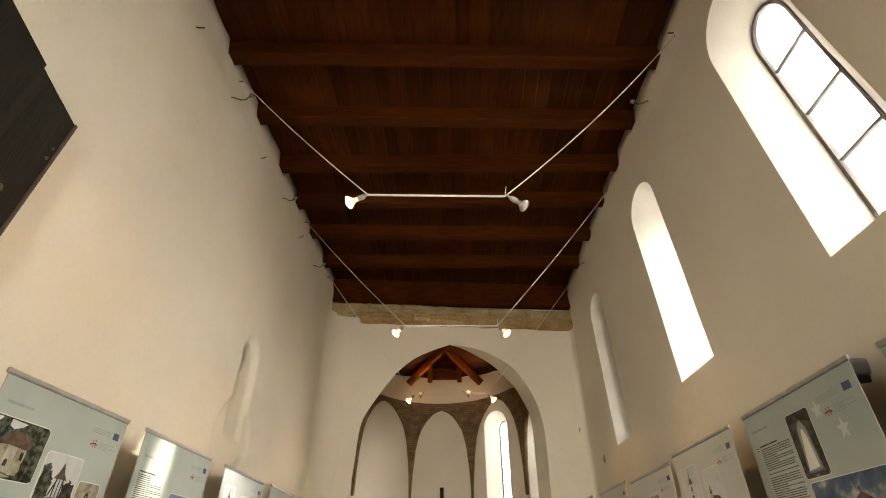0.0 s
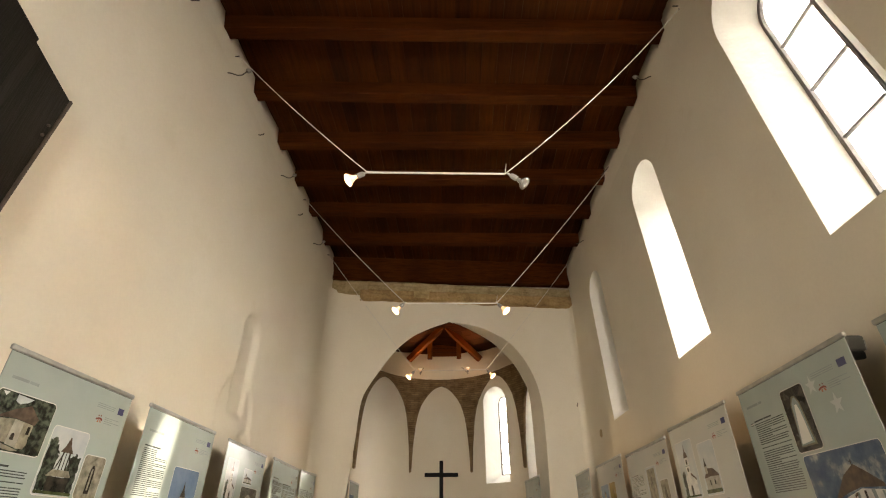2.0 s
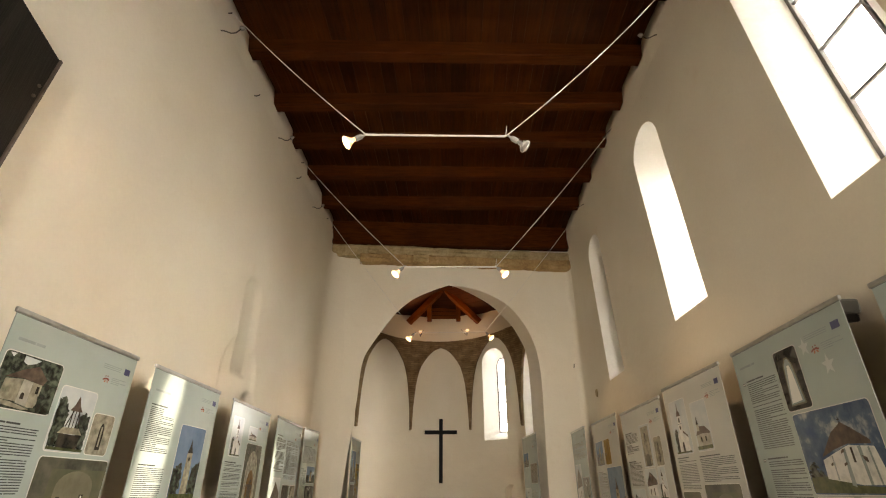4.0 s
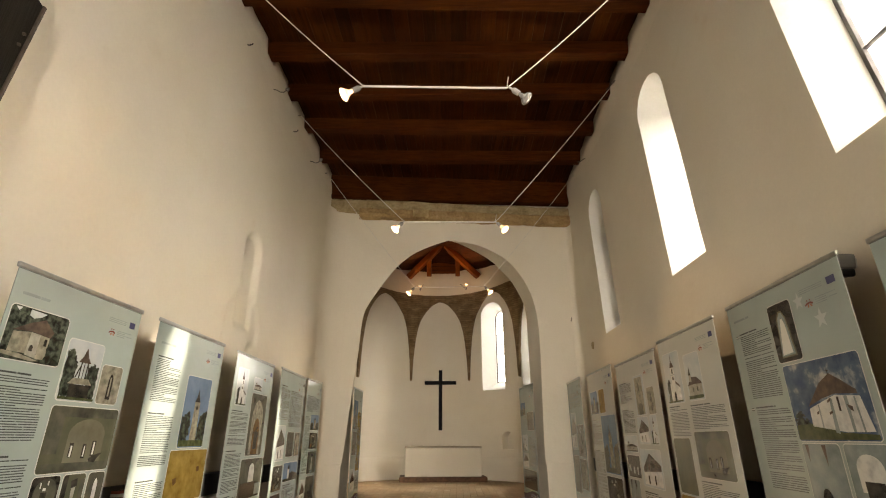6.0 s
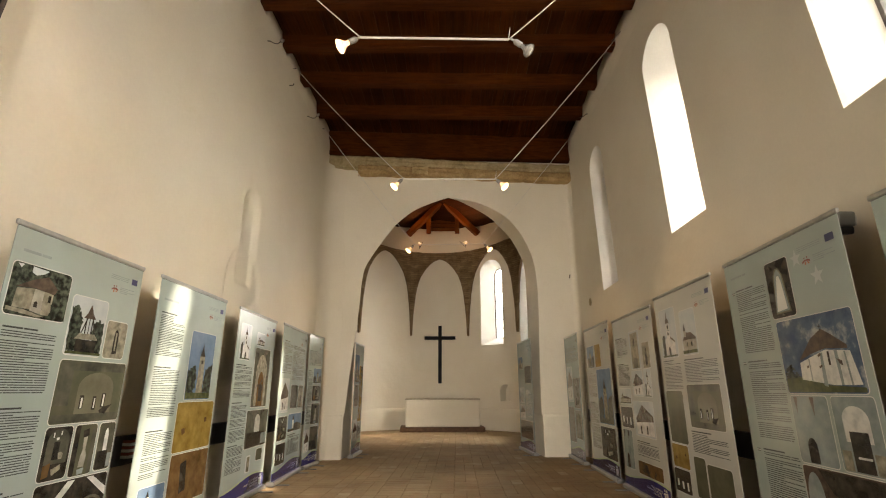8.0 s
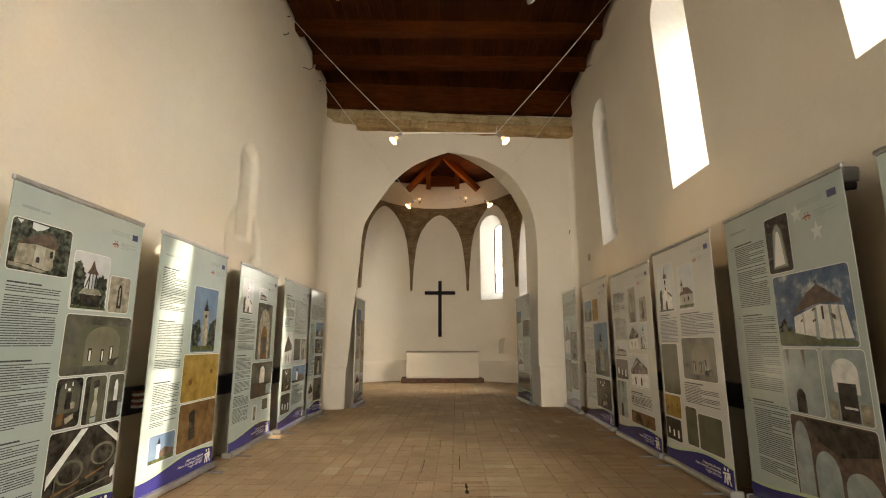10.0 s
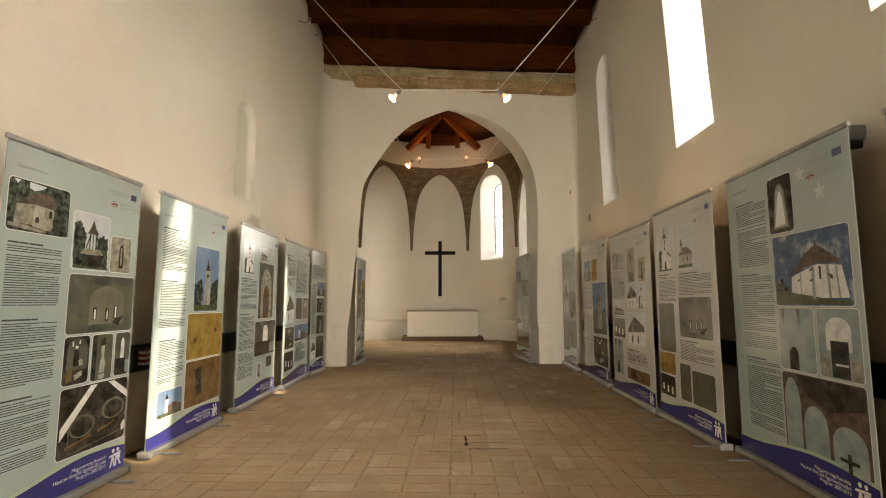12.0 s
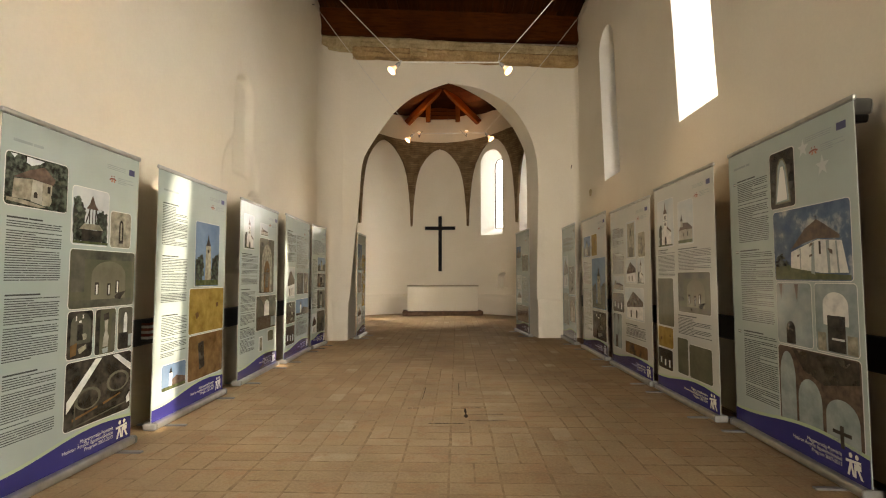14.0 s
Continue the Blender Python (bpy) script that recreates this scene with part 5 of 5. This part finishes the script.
c4 = banner((2.04, 8.00), (2.04, 6.72), 2.05, "roll-up banner whitened by a painted sheen, with a blue picture of a tower", True)
for q in ((0.08, 0.13, 0.38, 0.29, "tower"), (0.44, 0.13, 0.66, 0.29, "plan_map"), (0.44, 0.31, 0.97, 0.68, "tower"), (0.44, 0.70, 0.97, 0.90, "altar_room")):
    c4.photo(*q)
c4.text(0.06, 0.33, 0.40, 0.50, 121)
c4.text(0.06, 0.54, 0.40, 0.86, 122)

c5 = banner((1.99, 9.27), (1.99, 8.26), 2.06, "grey-green roll-up banner with paired dim photographs near the chancel arch")
for q in ((0.06, 0.26, 0.48, 0.55, "ruin"), (0.52, 0.36, 0.95, 0.60, "altar_room"), (0.06, 0.60, 0.48, 0.88, "dim"), (0.52, 0.62, 0.95, 0.84, "portal_tall")):
    c5.photo(*q)
c5.text(0.08, 0.1, 0.9, 0.22, 131)

c6 = banner((1.265, 10.50), (1.385, 9.35), 2.08, "grey roll-up banner standing in the chancel arch, in shade")
for q in ((0.08, 0.14, 0.40, 0.26, "tower"), (0.50, 0.24, 0.92, 0.40, "dim"), (0.08, 0.44, 0.45, 0.58, "white_spire"), (0.08, 0.60, 0.45, 0.72, "ruin"), (0.08, 0.74, 0.92, 0.90, "dim")):
    c6.photo(*q)
c6.text(0.5, 0.46, 0.9, 0.70, 141)

# ---------------------------------------------------------------- wire-hung spotlights
def catenary(a, b, sag, n=14):
    a, b = Vector(a), Vector(b)
    return [a.lerp(b, k / n) - Vector((0, 0, sag * 4 * (k / n) * (1 - k / n))) for k in range(n + 1)]


def spotlight(name, at, aim, lit, label):
    """Reflector bulb in its holder; the bulb opens along aim."""
    ob = tagged(new(name), label, "spotlight", "spotlights on the wires")
    ob.matrix_world = Matrix.Translation(at) @ Vector(aim).normalized().to_track_quat("Z", "Y").to_matrix().to_4x4() @ Matrix.Scale(1.1, 4)
    part("bracket", tube([(0, 0, -0.035), (0, 0, 0.012)], 0.007, 8), M_STEEL, ob)
    part("holder", tube([(0, 0, 0.0), (0, 0, 0.012), (0, 0, 0.055), (0, 0, 0.06)], [0.013, 0.019, 0.019, 0.014], 14), M_PORC if not lit else M_CAP, ob, "pale ceramic lamp holder")
    body = [(0.058, 0.014), (0.080, 0.017), (0.096, 0.026), (0.112, 0.040), (0.124, 0.0465)]
    part("bulb_neck", tube([(0, 0, z) for z, r in body], [r for z, r in body], 18), M_SOCKET if lit else M_OFF, ob, "", smooth=True)
    face = [(0.1245, 0.0465), (0.131, 0.043), (0.137, 0.030), (0.139, 0.010)]
    part("bulb", tube([(0, 0, z) for z, r in face], [r for z, r in face], 18), M_BULB if lit else M_OFF, ob, "glowing reflector bulb" if lit else "unlit silvered reflector bulb", smooth=True)
    return ob


def beam_light(name, at, aim, watts, cone=80):
    ob = new(name, bpy.data.lights.new(name, "SPOT"))
    ob.data.energy, ob.data.color, ob.data.spot_size, ob.data.spot_blend, ob.data.shadow_soft_size = watts, (1.0, 0.66, 0.36), radians(cone), 0.7, 0.04
    ob.matrix_world = look(Vector(at) + Vector(aim).normalized() * 0.16, Vector(at) + Vector(aim))


def wire_set(left, right, bl, br, lamps, sag, label, slack=0.0):
    ob = tagged(new("spotlight_wire"), label, "wire", "lamp wires across the nave")
    part("wire", tube(catenary(left, bl, sag), 0.0045, 6), M_WIRE, ob)
    part("wire", tube(catenary(right, br, sag + slack), 0.0045, 6), M_WIRE, ob)
    part("spreader_bar", tube([bl, br], 0.008, 8), M_WIRE, ob, "straight pale spreader bar")
    tail = Vector(br)
    part("wire_tail", tube([tail, tail + Vector((0.015, 0.0, 0.10))], 0.003, 5), M_WIRE, ob)
    for p in (left, right):
        part("wall_eye", tube([p, Vector(p) + Vector((0.05 if p[0] > 0 else -0.05, 0, 0))], [0.010, 0.006], 6), M_IRON, ob, "rusty eye bolt in the plaster")
    for at, aim, lit in lamps:
        spotlight("spotlight", at, aim, lit, "lit reflector spotlight on a wire bar" if lit else "unlit silvered reflector spotlight on a wire bar")
        if lit:
            beam_light("spotlight_beam", at, aim, 15.0)


wire_set((XL + 0.04, 3.602, 5.834), (XR - 0.02, 3.15, 5.80), (-0.665, 2.90, 3.53), (0.385, 2.95, 3.53),
         [((-0.69, 2.90, 3.52), (-0.78, -0.15, -0.55), True), ((0.425, 2.94, 3.51), (0.62, -0.1, -0.62), False)], 0.04, "thin pale lamp wires with a spreader bar, high across the nave", 0.05)
wire_set((XL + 0.04, 6.366, 5.855), (XR - 0.02, 5.80, 5.93), (-0.605, 5.25, 3.50), (0.465, 5.29, 3.50),
         [((-0.625, 5.25, 3.49), (-0.6, -0.25, -0.72), True), ((0.485, 5.29, 3.49), (0.6, -0.25, -0.72), True)], 0.04, "thin pale lamp wires with a spreader bar before the arch")
wire_set((XL + 0.02, 8.10, 5.82), (XR - 0.02, 8.55, 5.95), (-0.70, 7.95, 3.50), (0.46, 7.92, 3.50),
         [((-0.72, 7.95, 3.49), (-0.6, -0.2, -0.72), True), ((0.48, 7.92, 3.49), (0.6, -0.2, -0.72), True)], 0.03, "thin pale lamp wires with a spreader bar near the chancel arch")

# uplights on short arms over the chancel's ledge
for a in (-14.9, 21.9):
    p = Vector(ring(a, RR - 0.52, CORNICE + 0.04))
    up = spotlight("uplight", p, (0, 0, 1), True, "lit reflector uplight on an arm over the masonry ledge")
    foot = Vector(ring(a, RR - 0.05, CORNICE + 0.06)) - p
    part("arm", tube([foot, (0, 0, -0.03)], 0.008, 6), M_IRON, up)
    ob = new("uplight_glow", bpy.data.lights.new("uplight_glow", "SPOT"))
    ob.data.energy, ob.data.color, ob.data.shadow_soft_size = 48.0, (1.0, 0.48, 0.18), 0.05
    ob.data.spot_size, ob.data.spot_blend = radians(84), 0.7
    ob.matrix_world = look(p + Vector((0, 0, 0.19)), p + Vector((0, -0.25, 1.0)))
    ob = new("uplight_spill", bpy.data.lights.new("uplight_spill", "POINT"))
    ob.data.energy, ob.data.color, ob.data.shadow_soft_size = 1.5, (1.0, 0.52, 0.22), 0.05
    ob.location = p + Vector((0, -0.02, 0.20))

# ---------------------------------------------------------------- old wall hooks with insulators
def hook(side, y, z, dy=0.0, dz=0.0):
    """A bent iron stem from the wall; with an insulator at its tip where it reaches further."""
    x = XL - 0.012 if side < 0 else XR
    ob = tagged(new("wall_hook"), "small curled iron hook with a porcelain insulator" if dy else "small bent iron hook in the plaster", "hook", "old wire hooks")
    ob.matrix_world = Matrix.Translation((x, y, z)) @ Matrix.Diagonal((-side, 1, 1, 1))
    if not dy:
        part("hook_arm", tube([(-0.03, 0, 0), (0.03, 0.01, 0.0), (0.05, 0.03, 0.03), (0.045, 0.05, 0.06)], 0.008, 6), M_IRON, ob)
        return ob
    tip = Vector((0.075, dy, dz))
    part("hook_arm", tube([(-0.03, 0, 0), (0.03, 0.02, 0.01), (0.055, dy * 0.45, dz * 0.25), (0.06, dy * 0.75, dz * 0.55), tip], 0.007, 6), M_IRON, ob)
    up = Vector((0.35, 0.5, 0.8)).normalized()
    part("insulator", tube([tip + up * k for k in (-0.02, 0.0, 0.03, 0.055)], [0.018, 0.028, 0.024, 0.012], 10), M_PORC, ob, "dull porcelain insulator")
    return ob


for y, z, dy, dz in ((3.56, 5.52, 0.24, 0.31), (5.38, 5.56, 0.28, 0.22), (7.16, 5.51, 0.33, 0.22)):
    hook(-1, y, z, dy, dz)
for y, z, dy, dz in ((3.99, 5.80, 0.23, 0.25), (5.76, 5.92, 0.37, 0.13), (7.67, 5.79, 0.42, 0.22)):
    hook(1, y, z, dy, dz)
for y in (2.71, 4.51, 6.29):
    hook(-1, y, 5.51)
hook(1, 3.13, 5.84)

# ---------------------------------------------------------------- small things on the walls
dev = tagged(new("wall_speaker"), "small grey wall-mounted box with a dark underside", "speaker")
dev.matrix_world = Matrix.Translation((XR, 2.80, 2.08)) @ Matrix.Rotation(radians(12), 4, "X")
part("housing", box(-0.14, -0.07, -0.03, -0.03, 0.08, 0.06, 0.015, 2), plain("dusty_grey_housing", (0.11, 0.108, 0.095), 0.6), dev)
part("front", box(-0.135, -0.075, -0.075, -0.045, 0.075, -0.028, 0.012, 2), M_BLACK, dev, "black underside")
part("bracket", box(-0.04, -0.03, -0.02, 0.02, 0.03, 0.04, 0.006), M_STEEL, dev)
tagged(new("wall_vent", from_bm("wall_vent", tube([(XR + 0.02, 8.54, 2.61), (XR - 0.012, 8.54, 2.61)], [0.075, 0.06], 16), M_STONE)), "small round stone-coloured vent in the wall", "vent")
q = PA + PU * 2.32 + PN * -0.02
tagged(new("nail", from_bm("nail", tube([(q.x, q.y + 0.03, 3.22), (q.x, q.y - 0.04, 3.28)], 0.008, 6), M_IRON)), "rusty nail stuck in the plaster", "nail", "nails in the plaster")
q = PA + PU * -2.40 + PN * -0.02
tagged(new("nail", from_bm("nail", tube([(q.x, q.y + 0.03, 3.10), (q.x, q.y - 0.03, 3.11)], 0.008, 6), M_IRON)), "rusty nail stuck in the plaster", "nail", "nails in the plaster")
pack = tagged(new("leaflet_stack"), "small stack of red and white leaflets on the black board", "leaflets")
for k in range(6):
    part("leaflet", box(XL + 0.052, 3.70, 0.66 + 0.021 * k, XL + 0.11, 3.80, 0.679 + 0.021 * k, 0.002), M_RED if k % 2 else M_BORDER, pack)
part("tray", box(XL + 0.05, 3.69, 0.645, XL + 0.115, 3.81, 0.66), M_BLACK, pack)

# ---------------------------------------------------------------- floor: bricks laid in pairs
setting("floor_bed", from_bm("floor_bed", box(XL - 1.0, Y0 - 0.6, -0.3, XR + 1.0, 16.7, -0.0013), M_JOINT), "dark dusty joints under the brick floor", "floor")
floor = setting("floor", from_bm("floor", box(XL - 0.9, Y0 - 0.5, -0.32, XR + 0.9, 16.6, -0.305), M_JOINT), "worn brown brick floor laid in pairs", "floor")
CELL = 0.292


def brick_box(x0, y0, x1, y1, z, tilt):
    c = 0.008
    lo, hi = -0.0022, z
    wobble = random.Random(int((x0 * 7.1 + y0 * 13.7 + x1 * 3.3) * 1e4))
    v = [(x0, y0, lo), (x1, y0, lo), (x1, y1, lo), (x0, y1, lo), (x0 + c, y0 + c, hi - tilt), (x1 - c, y0 + c, hi - tilt), (x1 - c, y1 - c, hi + tilt), (x0 + c, y1 - c, hi + tilt)]
    v = v[:4] + [(a + wobble.uniform(-0.004, 0.004), b + wobble.uniform(-0.004, 0.004), d + wobble.uniform(-0.0003, 0.0003)) for a, b, d in v[4:]]
    f = [(4, 5, 6, 7), (0, 1, 5, 4), (1, 2, 6, 5), (2, 3, 7, 6), (3, 0, 4, 7)]
    return v, f


def lay_floor():
    rng = random.Random(12)
    shared = {}
    for turn in (0, 1):
        for k in range(8):
            h = CELL / 2 - 0.0025 - 0.0005 * k
            l = CELL - 0.005 - 0.0006 * k
            a, b = (l / 2, h / 2) if turn == 0 else (h / 2, l / 2)
            shared[turn, k] = mesh("brick", *brick_box(-a, -b, a, b, 0.0 - 0.0001 * k, 0.0001 * (k - 3.5)), M_BRICK)
    verts, faces = [], []
    count = 0
    i0, i1 = int((XL - 0.3) / CELL) - 1, int((XR + 0.3) / CELL) + 1
    for j in range(int(Y0 / CELL) - 1, int(16.4 / CELL)):
        for i in range(i0, i1):
            cx, cy = i * CELL + 0.1, j * CELL + (0.146 if (i // 2) % 2 else 0.0)
            patch = noise.noise(Vector((i * 0.45, j * 0.16, 5.0))) + 0.25 * (rng.random() - 0.5)
            turn = 0 if patch > 0.10 else 1
            for s in (-1, 1):
                k = rng.randrange(8)
                dx, dy = (0, s * CELL / 4) if turn == 0 else (s * CELL / 4, 0)
                x, y = cx + dx + rng.uniform(-0.003, 0.003), cy + dy + rng.uniform(-0.003, 0.003)
                if 2.75 < y < 5.2 and abs(x - 0.05) < 1.95 and count < 300:
                    ob = new("brick", shared[turn, k])
                    ob.parent = floor
                    ob.location = (x, y, 0)
                    count += 1
                else:
                    h, l = CELL / 2 - 0.0025 - 0.0005 * k, CELL - 0.005 - 0.0006 * k
                    a, b = (l / 2, h / 2) if turn == 0 else (h / 2, l / 2)
                    v, f = brick_box(x - a, y - b, x + a, y + b, -0.0001 * k, 0.0001 * (k - 3.5))
                    o = len(verts)
                    verts += v
                    faces += [tuple(n + o for n in q) for q in f]
    rest = new("brick_rest", mesh("brick_rest", verts, faces, M_BRICK))
    rest.parent = floor
    tagged(rest, kind="stuff")


lay_floor()
verts, faces = [], []
for x0, y0, x1, y1, w in ((0.075, 4.02, 0.07, 4.30, 0.016), (-0.04, 4.31, 0.21, 4.325, 0.016), (-0.42, 4.30, -0.28, 4.31, 0.014), (0.09, 3.95, 0.40, 3.96, 0.010), (-0.22, 3.86, 0.06, 3.865, 0.013), (0.09, 4.12, 0.38, 4.13, 0.009), (-0.32, 4.62, -0.32, 5.1, 0.006), (0.02, 4.75, 0.02, 5.3, 0.006)):
    d = Vector((x1 - x0, y1 - y0, 0))
    side = Vector((-d.y, d.x, 0)).normalized()
    n = 8
    base = len(verts)
    for k in range(n + 1):
        c = Vector((x0, y0, 0.0025)) + d * (k / n)
        q = w * (0.35 + 0.65 * abs(noise.noise(Vector((k * 1.3, x0 * 9, y0 * 9)))) * 1.6) * 0.85
        verts += [c + side * q, c - side * q]
    faces += [(base + 2 * k, base + 2 * k + 1, base + 2 * k + 3, base + 2 * k + 2) for k in range(n)]
crack = new("open_joint", mesh("open_joint", verts, faces, plain("open_joint_dirt", (0.028, 0.018, 0.010), 0.95, spec=0.05)))
crack.parent = floor
tagged(crack, "dark open joints where mortar has gone", kind="stuff")
